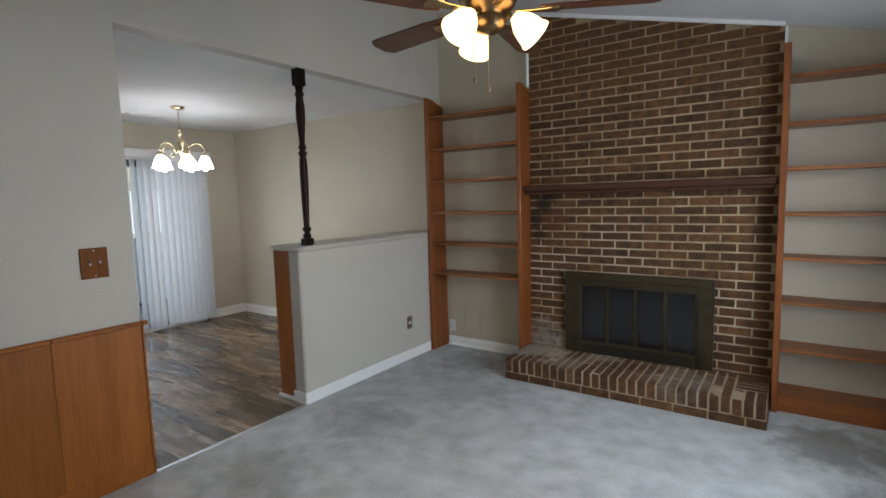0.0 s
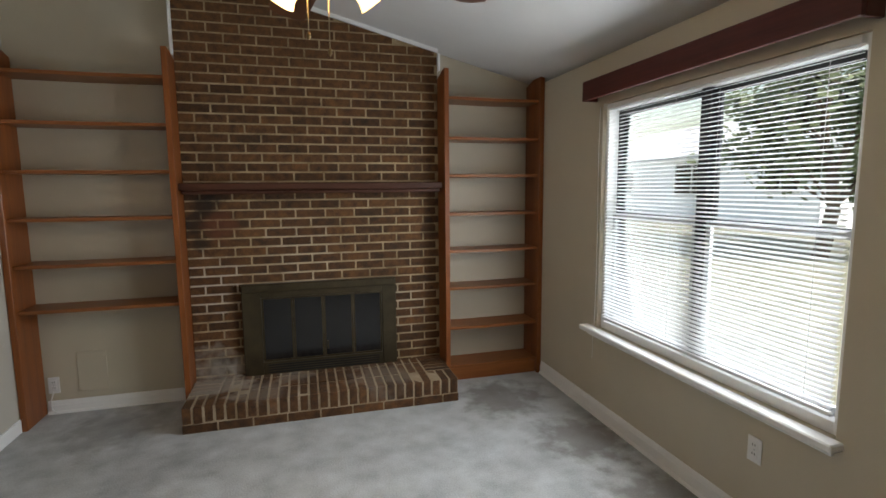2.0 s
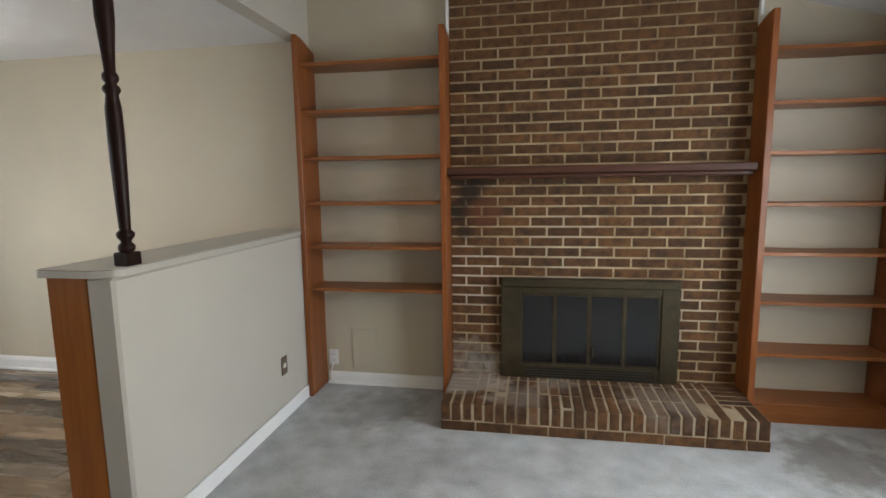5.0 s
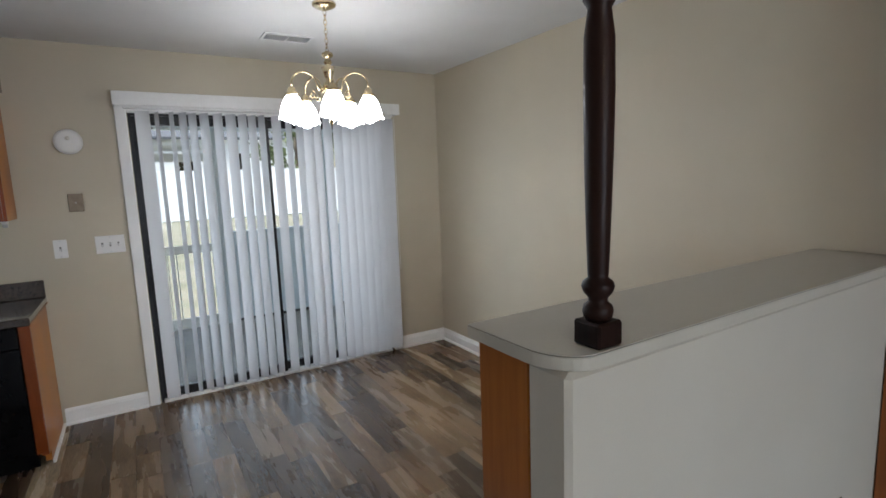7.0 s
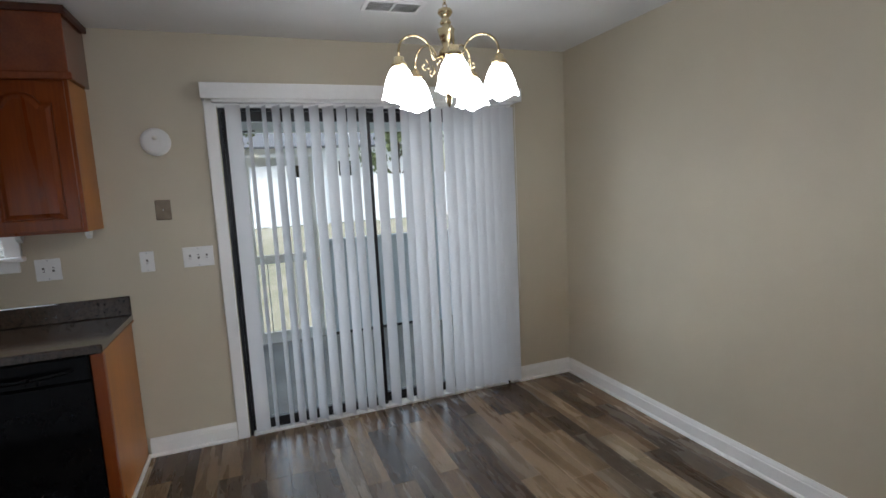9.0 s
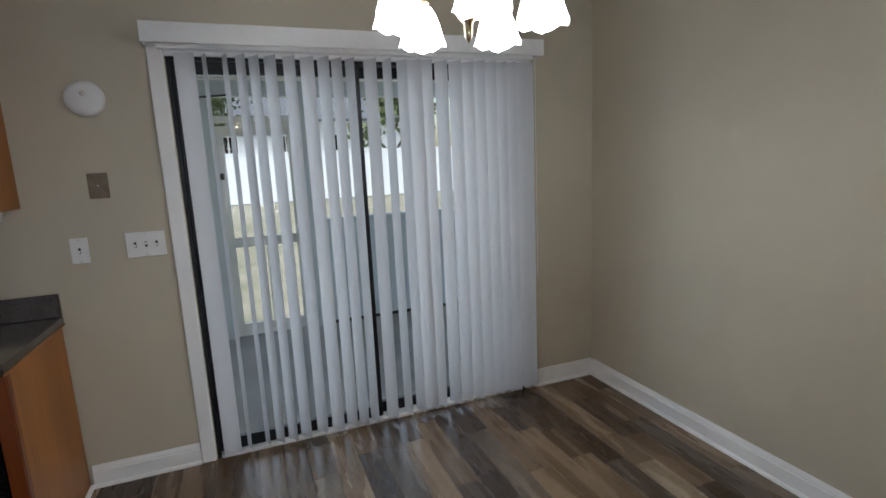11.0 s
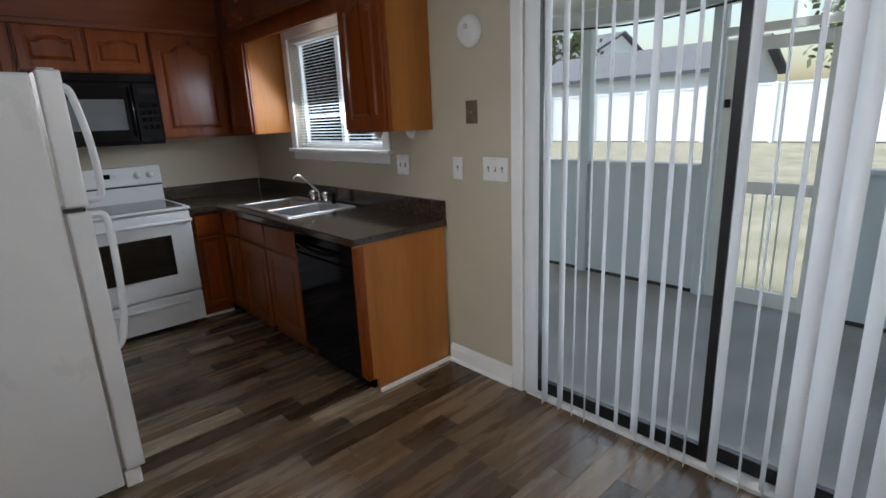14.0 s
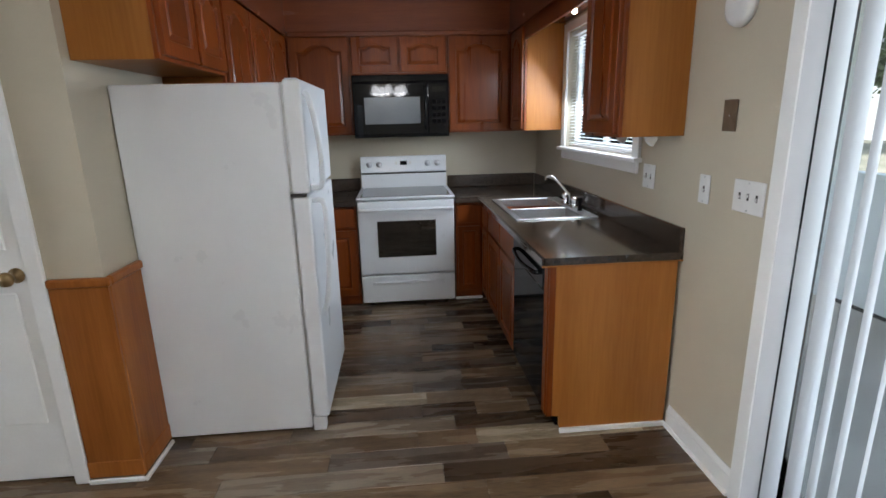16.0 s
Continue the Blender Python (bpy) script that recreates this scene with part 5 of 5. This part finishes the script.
# ---------------------------------------------------------------- range
RX0, RX1, RY = -2.515, -1.755, -4.765
rg = thing("kitchen_range", (-2.135, -5.08, 0), "white electric range with a glass cooktop", "range")
part("body", B((RX0, -5.41, 0.03, RX1, RY - 0.045, 0.872)), M_ENAMEL, rg, "", 0.003)
part("cooktop_rim", B((RX0 - 0.004, -5.38, 0.873, RX1 + 0.004, RY + 0.005, 0.893)), M_ENAMEL, rg, "", 0.006)
part("cooktop", B((RX0 + 0.03, -5.33, 0.8935, RX1 - 0.03, RY - 0.03, 0.897)), M_COOKTOP, rg, "grey ceramic glass top", 0.001)
od = part("oven_door", B((RX0 + 0.004, RY - 0.044, 0.272, RX1 - 0.004, RY, 0.862)), M_ENAMEL, rg, "", 0.006)
part("oven_window", B((-2.365, RY + 0.0005, 0.415, -1.905, RY + 0.004, 0.705)), M_DARKGLASS, od, "dark oven glass", 0.002)
bm = bmesh.new()
tube(bm, soft_path([(-2.49, RY, 0.795), (-2.485, RY + 0.04, 0.80), (-2.44, RY + 0.05, 0.802), (-1.83, RY + 0.05, 0.802), (-1.785, RY + 0.04, 0.80), (-1.78, RY, 0.795)]), 0.014, 8)
part("oven_handle", bm, M_ENAMEL, od, "", smooth=True)
dr = part("storage_drawer", B((RX0 + 0.004, RY - 0.044, 0.035, RX1 - 0.004, RY - 0.002, 0.258)), M_ENAMEL, rg, "", 0.006)
part("drawer_pull", B((-2.42, RY - 0.0015, 0.19, -1.85, RY + 0.012, 0.212)), M_ENAMEL, dr, "", 0.005)
bm = bmesh.new()
prism(bm, [(-5.41, 0.894), (-5.335, 0.894), (-5.345, 1.01), (-5.36, 1.02), (-5.325, 1.03), (-5.345, 1.165), (-5.41, 1.165)], "x", RX0 + 0.006, RX1 - 0.006)
bg = part("backguard", bm, M_ENAMEL, rg, "", 0.004)
for x in (-2.43, -2.345, -1.925, -1.84):
    bm = bmesh.new()
    lathe(bm, [(0.026, 0.0), (0.024, 0.012), (0.018, 0.016), (0.016, 0.026), (0.0, 0.027)], 0, 0, 16, pose(x, -5.333, 1.10, -98, 0, 0))
    k = part("knob", bm, M_ENAMEL, bg, smooth=True)
part("seam", B((RX0 + 0.01, -5.3595, 1.014, RX1 - 0.01, -5.345, 1.026)), M_DARKPL, bg, "dark seam across the backguard")
part("clock_display", B((-2.165, -5.337, 1.09, -2.105, -5.330, 1.125)), M_BLACK, bg, "dark clock display")
for x in (-2.20, -2.19, -2.08, -2.07):
    part("button", B((x, -5.337, 1.095, x + 0.006, -5.331, 1.12)), M_PLATE, bg)
for x in (RX0 + 0.06, RX1 - 0.09):
    part("foot", B((x, -4.86, 0.0, x + 0.03, -4.83, 0.03)), M_BLACK, rg)

mw = thing("microwave_oven", (-2.13, -5.23, 1.335), "black over-the-range microwave oven", "microwave")
part("body", B((RX0, -5.415, 1.335, RX1, -5.06, 1.816)), M_PIANO, mw, "", 0.004)
md = part("door", B((-2.345, -5.0595, 1.355, RX1 - 0.002, -5.03, 1.755)), M_PIANO, mw, "", 0.006)
part("door_window", B((-2.285, -5.0295, 1.44, -1.845, -5.027, 1.645)), M_MWGLASS, md, "grey meshed window", 0.001)
part("control_panel", B((RX0 + 0.002, -5.0595, 1.355, -2.349, -5.03, 1.755)), M_PIANO, mw, "", 0.005)
part("display", B((-2.49, -5.0295, 1.68, -2.38, -5.028, 1.72)), M_DARKGLASS, mw)
for i in range(4):
    for j in range(3):
        part("button", B((-2.486 + j * 0.038, -5.0295, 1.44 + i * 0.05, -2.456 + j * 0.038, -5.0275, 1.47 + i * 0.05)), M_BLACK, mw)
bm = bmesh.new()
tube(bm, [(-2.325, -5.03, 1.40), (-2.325, -5.0, 1.42), (-2.325, -4.995, 1.56), (-2.325, -5.0, 1.70), (-2.325, -5.03, 1.72)], 0.009, 8)
part("handle", bm, M_PIANO, md, "", smooth=True)
part("top_grille", B((RX0 + 0.002, -5.0595, 1.762, RX1 - 0.002, -5.035, 1.812)), M_PIANO, mw, "", 0.004)
part("light_strip", B((-2.30, -5.25, 1.330, -1.96, -5.15, 1.3345)), M_PLATE, mw)

# ---------------------------------------------------------------- refrigerator
fr = thing("refrigerator", (-1.32, -3.46, 0), "white top-freezer refrigerator with long curved handles", "refrigerator")
FY0, FY1 = -3.835, -3.10
part("body", B((-1.62, FY0, 0.014, -0.945, FY1, 1.628)), M_ENAMEL, fr, "", 0.006)
for nm, z0, z1 in (("freezer_door", 1.165, 1.640), ("fridge_door", 0.075, 1.150)):
    d = part(nm, B((-1.705, FY0 - 0.004, z0, -1.632, FY1 + 0.004, z1)), M_ENAMEL, fr, "", 0.014, seg=3)
    part("gasket", B((-1.6315, FY0 + 0.01, z0 + 0.012, -1.6205, FY1 - 0.01, z1 - 0.012)), M_MILL, d, "grey door seal")
    y = FY1 - 0.05
    if nm == "freezer_door":
        pts = [(-1.705, y, z1 - 0.05), (-1.728, y, z1 - 0.08), (-1.752, y, z1 - 0.22), (-1.760, y, z0 + 0.12), (-1.752, y, z0 + 0.03), (-1.705, y, z0 + 0.02)]
    else:
        pts = [(-1.705, y, z1 - 0.02), (-1.752, y, z1 - 0.03), (-1.760, y, z1 - 0.12), (-1.752, y, z1 - 0.38), (-1.728, y, z1 - 0.52), (-1.705, y, z1 - 0.56)]
    bm = bmesh.new()
    tube(bm, soft_path(pts), 0.013, 10)
    part("handle", bm, M_ENAMEL, d, "", smooth=True)
part("middle_hinge", B((-1.69, FY1 - 0.02, 1.151, -1.625, FY1 + 0.008, 1.164)), M_DARKPL, fr)
part("top_hinge_cover", B((-1.69, FY1 - 0.06, 1.6405, -1.64, FY1 - 0.01, 1.646)), M_ENAMEL, fr, "", 0.003)
part("base_grille", B((-1.66, FY0 + 0.01, 0.02, -1.63, FY1 - 0.01, 0.07)), M_MILL, fr, "", 0.003)
part("hinge_foot", B((-1.685, FY1 - 0.05, 0.0, -1.625, FY1 + 0.002, 0.072)), M_ENAMEL, fr, "", 0.004)
for x, y in ((-1.60, FY0 + 0.03), (-1.0, FY0 + 0.03), (-1.0, FY1 - 0.06)):
    part("roller_foot", B((x, y, 0.0, x + 0.03, y + 0.03, 0.0138)), M_BLACK, fr)

# ---------------------------------------------------------------- screened porch
PX, PZ = -5.72, -0.10
structure("floor_porch", B((PX - 0.25, -6.2, PZ - 0.2, X - 0.12, 2.6, PZ)), M_CONC, "worn grey concrete porch slab", "porch floor")
bm = bmesh.new()
prism(bm, [(PX - 0.35, 2.30), (X - 0.12, 2.50), (X - 0.12, 2.58), (PX - 0.35, 2.38)], "y", -6.3, 2.7)
structure("ceiling_porch", bm, M_TRIM, "pale boarded porch ceiling", "ceiling")
structure("wall_porch_end", B((PX, 2.5, PZ, X - 0.12, 2.6, 2.5)), M_PANEL, "pale porch end wall", "wall")
structure("wall_porch_end_south", B((PX, -6.2, PZ, X - 0.12, -6.1, 0.95)), M_PANEL, "pale porch end panel", "wall")
pdoor0, pdoor1 = -2.33, -1.60
posts = [-6.15, -4.75, -3.50, pdoor0 - 0.06, pdoor1 + 0.06, -0.25, 1.1, 2.45]
for y in posts:
    solo("porch_post", B((PX - 0.045, y - 0.045, PZ, PX + 0.045, y + 0.045, 2.30)), M_PANEL, "pale painted square porch post", "post", "porch posts", 0.004)
for y0, y1 in zip(posts, posts[1:]):
    if y0 > pdoor0 - 0.1 and y1 < pdoor1 + 0.1:
        continue
    t = thing("porch_knee_wall", (PX, (y0 + y1) / 2, PZ), "pale blue-white solid panel under a screen opening", "knee wall", "porch knee panels")
    part("infill", B((PX - 0.018, y0 + 0.046, PZ + 0.035, PX + 0.018, y1 - 0.046, 0.955)), M_PANEL, t)
    part("sill_rail", B((PX - 0.05, y0 + 0.046, 0.956, PX + 0.06, y1 - 0.046, 0.99)), M_PANEL, t, "", 0.004)
    part("bottom_rail", B((PX - 0.03, y0 + 0.046, PZ + 0.002, PX + 0.017, y1 - 0.046, PZ + 0.034)), M_DARKPL, t)
structure("trim_porch_header", B((PX - 0.06, -6.2, 2.16, PX + 0.06, 2.6, 2.299)), M_PANEL, "pale porch header beam", "beam", 0.004)
sd = thing("porch_screen_door", (PX, (pdoor0 + pdoor1) / 2, PZ), "white framed screen door with lower bars", "screen door")
part("door_frame", B((PX - 0.015, pdoor0, PZ + 0.01, PX + 0.02, pdoor0 + 0.085, 1.90), (PX - 0.015, pdoor1 - 0.085, PZ + 0.01, PX + 0.02, pdoor1, 1.90), (PX - 0.015, pdoor0 + 0.085, PZ + 0.01, PX + 0.02, pdoor1 - 0.085, PZ + 0.13), (PX - 0.015, pdoor0 + 0.085, 1.81, PX + 0.02, pdoor1 - 0.085, 1.90), (PX - 0.015, pdoor0 + 0.085, 0.78, PX + 0.02, pdoor1 - 0.085, 0.87)), M_TRIM, sd, "", 0.003)
for i in range(5):
    y = pdoor0 + 0.085 + (i + 1) * (pdoor1 - pdoor0 - 0.17) / 6
    part("bar", B((PX - 0.008, y - 0.006, PZ + 0.13, PX + 0.008, y + 0.006, 0.78)), M_TRIM, sd)
part("latch", B((PX + 0.021, pdoor0 + 0.02, 1.42, PX + 0.04, pdoor0 + 0.06, 1.48)), M_ALU, sd, "", 0.003)
part("transom", B((PX - 0.02, pdoor0 - 0.01, 1.93, PX + 0.02, pdoor1 + 0.01, 1.99)), M_TRIM, sd)
bm = bmesh.new()
tube(bm, [(PX + 0.09, -4.6 + 0.245 * i, 2.145 + 0.03 * math.sin(i * 0.7)) for i in range(11)], 0.009, 6)
solo("porch_cable", bm, M_ALU, "dark cable run along the porch header", "cable", smooth=True)

# ---------------------------------------------------------------- outdoors
bm = bmesh.new()
xs = [-220, -80, -30, -20, -14, -9, -6.05]
zs = [0.6, 0.5, 0.25, 0.05, -0.1, -0.25, -0.34]
xe = [3.9, 9, 20, 60, 220]
ze = [-0.45, -0.5, -0.55, -0.6, -0.6]
grid = [[bm.verts.new((x, y, z)) for y in (-220, -40, -6.5, 3, 40, 220)] for x, z in list(zip(xs, zs)) + list(zip(xe, ze))]
for a, b in zip(grid, grid[1:]):
    for i in range(5):
        bm.faces.new((a[i], a[i + 1], b[i + 1], b[i]))
structure("ground", bm, M_GRASS, "patchy winter lawn with fallen leaves", "ground")

fence = thing("vinyl_fence", (-23, -4, 0.0), "long white vinyl privacy fence across the yard", "fence")
for i in range(28):
    y = -40 + i * 2.4
    part("fence_panel", B((-23.02, y + 0.06, 0.16, -22.98, y + 2.34, 2.16)), M_FENCE, fence)
    part("fence_post", B((-23.06, y - 0.06, 0.0, -22.94, y + 0.06, 2.26)), M_FENCE, fence)
    part("fence_rail", B((-23.035, y + 0.06, 2.161, -22.965, y + 2.34, 2.23)), M_FENCE, fence)


def house(name, x0, y0, x1, y1, z0, h, ridge, axis, wall_mat, label, windows, roof_mat=M_SHINGLE):
    """A gabled house: walls, roof, and windows as (side, along, height, width, tall)."""
    t = thing(name, ((x0 + x1) / 2, (y0 + y1) / 2, z0), label, "house")
    bm = B((x0, y0, z0 - 0.5, x1, y1, z0 + h))
    part("wall", bm, wall_mat, t)
    bm = bmesh.new()
    o = 0.4
    if axis == "y":
        c = (x0 + x1) / 2
        prism(bm, [(x0 - o, z0 + h - 0.1), (c, z0 + h + ridge), (x1 + o, z0 + h - 0.1), (x1 + o, z0 + h + 0.08), (c, z0 + h + ridge + 0.2), (x0 - o, z0 + h + 0.08)], "y", y0 - o, y1 + o)
        g = bmesh.new()
        prism(g, [(x0, z0 + h + 0.001), (x1, z0 + h + 0.001), (c, z0 + h + ridge - 0.05)], "y", y0, y1)
    else:
        c = (y0 + y1) / 2
        prism(bm, [(y0 - o, z0 + h - 0.1), (c, z0 + h + ridge), (y1 + o, z0 + h - 0.1), (y1 + o, z0 + h + 0.08), (c, z0 + h + ridge + 0.2), (y0 - o, z0 + h + 0.08)], "x", x0 - o, x1 + o)
        g = bmesh.new()
        prism(g, [(y0, z0 + h + 0.001), (y1, z0 + h + 0.001), (c, z0 + h + ridge - 0.05)], "x", x0, x1)
    part("roof", bm, roof_mat, t, "dark shingle roof" if roof_mat == M_SHINGLE else "pale shingle roof")
    part("gable", g, wall_mat, t)
    for side, a, z, w, tall in windows:
        x, s = (x0, -1) if side == "w" else (x1, 1)
        lo, hi = sorted((x + s * 0.01, x + s * 0.06))
        f = part("window", B((lo, a - w / 2 - 0.1, z - 0.1, hi, a + w / 2 + 0.1, z), (lo, a - w / 2 - 0.1, z + tall, hi, a + w / 2 + 0.1, z + tall + 0.1), (lo, a - w / 2 - 0.1, z, hi, a - w / 2, z + tall), (lo, a + w / 2, z, hi, a + w / 2 + 0.1, z + tall), (lo, a - 0.03, z, hi, a + 0.03, z + tall)), M_TRIM, t)
        lo, hi = sorted((x + s * 0.012, x + s * 0.03))
        part("pane", B((lo, a - w / 2, z, hi, a + w / 2, z + tall)), M_DARKGLASS, f)
    return t


house("house", 24, 13.3, 33, 31, -0.6, 3.8, 2.2, "y", M_SIDING, "pale sided neighbouring house with a gable roof", [("w", 15.3, 1.2, 1.8, 1.35), ("w", 21.1, 0.95, 2.8, 1.9), ("w", 27.5, 0.95, 1.8, 1.5)], M_ROOF_PALE)
house("house", -50, -44, -39, -24, 0.3, 5.4, 2.2, "y", M_SHEDW, "white two-storey neighbouring house", [("e", -38, 4.0, 1.2, 1.4), ("e", -33, 4.0, 1.2, 1.4), ("e", -28, 4.0, 1.2, 1.4)])
house("shed", -33, -20, -27, -9, 0.2, 2.9, 1.4, "y", M_SHEDW, "white outbuilding with a dark shingle roof", [])
house("house", -52, -8, -41, 10, 0.3, 4.8, 2.4, "y", M_SHEDW, "white neighbouring house behind the fence", [("e", -3, 2.6, 1.2, 1.4), ("e", 1, 2.6, 1.2, 1.4), ("e", 5, 2.6, 1.2, 1.4)])


def tree(x, y, z, h, spread, label, leaves=2600):
    t = thing("tree", (x, y, z), label, "tree", "yard trees")
    bm = bmesh.new()
    rnd = random.Random(int(x * 31 + y * 17))
    trunk = [Vector((x + 0.15 * math.sin(k), y + 0.12 * math.cos(1.3 * k), z - 0.2 + h * 0.62 * k / 6)) for k in range(7)]
    for k in range(6):
        tube(bm, [trunk[k], trunk[k + 1]], 0.20 * (1 - k / 8), 7)
    tips = []
    for k in range(14):
        a, s = rnd.uniform(0, 6.28), rnd.randint(2, 6)
        p0 = trunk[s]
        p2 = p0 + Vector((math.cos(a) * spread * rnd.uniform(0.4, 0.95), math.sin(a) * spread * rnd.uniform(0.4, 0.95), h * rnd.uniform(0.1, 0.36)))
        p1 = (p0 + p2) / 2 + Vector((0, 0, 0.3))
        tube(bm, [p0, p1, p2], 0.045, 5)
        tips += [p1, p2, (p1 + p2) / 2]
    part("trunk", bm, M_BARK, t, "bark-covered trunk and limbs")
    vs, fs = [], []
    for k in range(leaves):
        c = rnd.choice(tips)
        r = rnd.gauss(0, 0.55) * spread * 0.32
        q = Vector((rnd.gauss(0, 1), rnd.gauss(0, 1), rnd.gauss(0, 0.8)))
        q = c + q.normalized() * abs(r) + Vector((0, 0, rnd.uniform(-0.2, 0.2)))
        u = Vector((rnd.uniform(-1, 1), rnd.uniform(-1, 1), rnd.uniform(-1, 1))).normalized()
        w = u.orthogonal().normalized()
        s = rnd.uniform(0.05, 0.13) * spread / 3
        n = len(vs)
        vs += [q - u * s * 1.5, q + w * s, q + u * s * 1.5, q - w * s]
        fs.append((n, n + 1, n + 2, n + 3))
    me = bpy.data.meshes.new("crown")
    me.from_pydata([tuple(v - Vector((x, y, z))) for v in vs], [], fs)
    me.materials.append(M_FOL)
    c = new("crown", me)
    c.parent = t
    return t


tree(15.5, 6.6, -0.55, 8.0, 3.2, "broadleaf tree in the side yard", 6500)
tree(19, 8.0, -0.55, 9, 3.6, "broadleaf tree before the neighbouring house", 5000)
tree(-34.5, -24, 0.2, 12, 4.6, "broad green tree behind the fence")
tree(-30, -4.5, 0.2, 12, 4.6, "tall green tree behind the fence")
tree(-29, 6, 0.2, 10, 3.6, "green tree behind the fence")
tree(-16.0, -21.0, -0.1, 5.0, 2.6, "dense green tree outside the kitchen window", 9000)
tree(-13.0, -17.0, -0.12, 3.4, 2.3, "dense low green tree beside the yard", 7000)
tree(-20.0, -20.0, 0.0, 7.0, 3.2, "leafy green tree at the yard's edge", 7000)

# ---------------------------------------------------------------- bricks and planks, piece by piece
PITCH, COURSE = 0.2128, 0.0668


def brick_mesh(w, d, h):
    bm = bmesh.new()
    box(bm, -w / 2, -d / 2, -h / 2, w / 2, d / 2, h / 2)
    bmesh.ops.bevel(bm, geom=bm.edges[:], offset=0.0025, segments=1, affect="EDGES")
    me = bpy.data.meshes.new("brick")
    bm.to_mesh(me)
    bm.free()
    me.materials.append(M_BRICK)
    return me


BRICKS = {}


def brick(w, d, h, at, parent, turn=0.0):
    key = (round(w, 3), round(d, 3), round(h, 3))
    if key not in BRICKS:
        BRICKS[key] = brick_mesh(*key)
    ob = new("brick", BRICKS[key])
    ob.parent = parent
    ob.location = Vector(at) - ORIGIN[parent]
    ob.rotation_euler = (random.uniform(-0.008, 0.008), random.uniform(-0.004, 0.004), turn)
    return ob


rest = bmesh.new()
row = 0
z = 0.1142
while z < slope(BX0):
    x = BX0 + (0 if row % 2 else -PITCH / 2)
    while x < BX1 - 0.02:
        a, b = max(x, BX0), min(x + PITCH - 0.0125, BX1 - 0.002)
        spans = [(a, b)]
        if z < 0.80:
            spans = [(a, min(b, 1.40)), (max(a, 2.40), b)]
        for a, b in spans:
            if b - a < 0.03 or z + 0.03 > slope(b):
                continue
            at = ((a + b) / 2, 0.046 + random.uniform(-0.0025, 0.0025), z + COURSE / 2)
            if z < 2.2:
                brick(b - a, 0.084, COURSE - 0.0125, at, fp)
            else:
                box(rest, a, 0.004, z + 0.006, b, 0.088, z + COURSE - 0.006)
        x += PITCH
    z += COURSE
    row += 1
tagged(part("upper_bricks", rest, M_BRICK, fp, "brown bricks under the ceiling"), kind="stuff")

# hearth bricks
x = 1.006
k = 0
while x < 2.81:
    b = min(x + PITCH - 0.010, 2.818)
    if b - x > 0.03:
        brick(b - x, 0.09, 0.056, ((x + b) / 2, -0.4705 + random.uniform(-0.002, 0.002), 0.030), hearth)
    x += PITCH
for j, (y0, y1) in enumerate(((-0.515, -0.318), (-0.308, -0.112), (-0.102, -0.002))):
    n = 28
    for i in range(n):
        if j and (i < 3 or i > n - 4):
            continue
        x0 = 1.005 + i * (1.815 / n)
        w = 1.815 / n - 0.0135
        h = 0.105
        brick(w, y1 - y0, h, (x0 + w / 2 + 0.004, (y0 + y1) / 2 + random.uniform(-0.003, 0.003), 0.066 + h / 2 + random.uniform(-0.003, 0.003)), hearth)
for x in (1.099, 2.721):
    for k in range(5):
        brick(0.186, 0.050, 0.105, (x + random.uniform(-0.003, 0.003), -0.279 + k * 0.0625, 0.1185 + random.uniform(-0.003, 0.003)), hearth)
for x in (1.0505, 2.7755):
    for y in (-0.30, -0.10):
        brick(0.09, 0.19, 0.056, (x, y, 0.030), hearth)

# vinyl planks
floor_planks = tagged(new("floor_planks"), "brown weathered-oak vinyl plank floor", "floor", "", "structure")
ORIGIN[floor_planks] = Vector()
PW = 0.121


def plank_mesh(w, l):
    bm = bmesh.new()
    box(bm, -l / 2, -w / 2, -0.005, l / 2, w / 2, 0.0)
    top = [e for e in bm.edges if all(v.co.z > -0.001 for v in e.verts)]
    bmesh.ops.bevel(bm, geom=top, offset=0.0007, segments=1, affect="EDGES")
    me = bpy.data.meshes.new("plank")
    bm.to_mesh(me)
    bm.free()
    me.materials.append(M_PLANK)
    return me


PLANKS = {}
lengths = (0.28, 0.46, 0.62, 0.80, 0.94)
y, r = 0.0, 0
while y > -5.42:
    y0 = max(y - PW, -5.42)
    x = X - random.choice((0.0, 0.11, 0.22, 0.33))
    while x < -0.001:
        step = random.choice(lengths)
        a, b = max(x, X), min(x + step, -0.013 if -2.83 < y < -1.75 else -0.001)
        if b - a > 0.01:
            key = (round(y - y0 - 0.0006, 4), round(b - a - 0.0006, 3))
            if key not in PLANKS:
                PLANKS[key] = plank_mesh(*key)
            p = new("plank", PLANKS[key])
            p.parent = floor_planks
            p.location = ((a + b) / 2, (y + y0) / 2, 0.0)
        x += step
    y -= PW
    r += 1
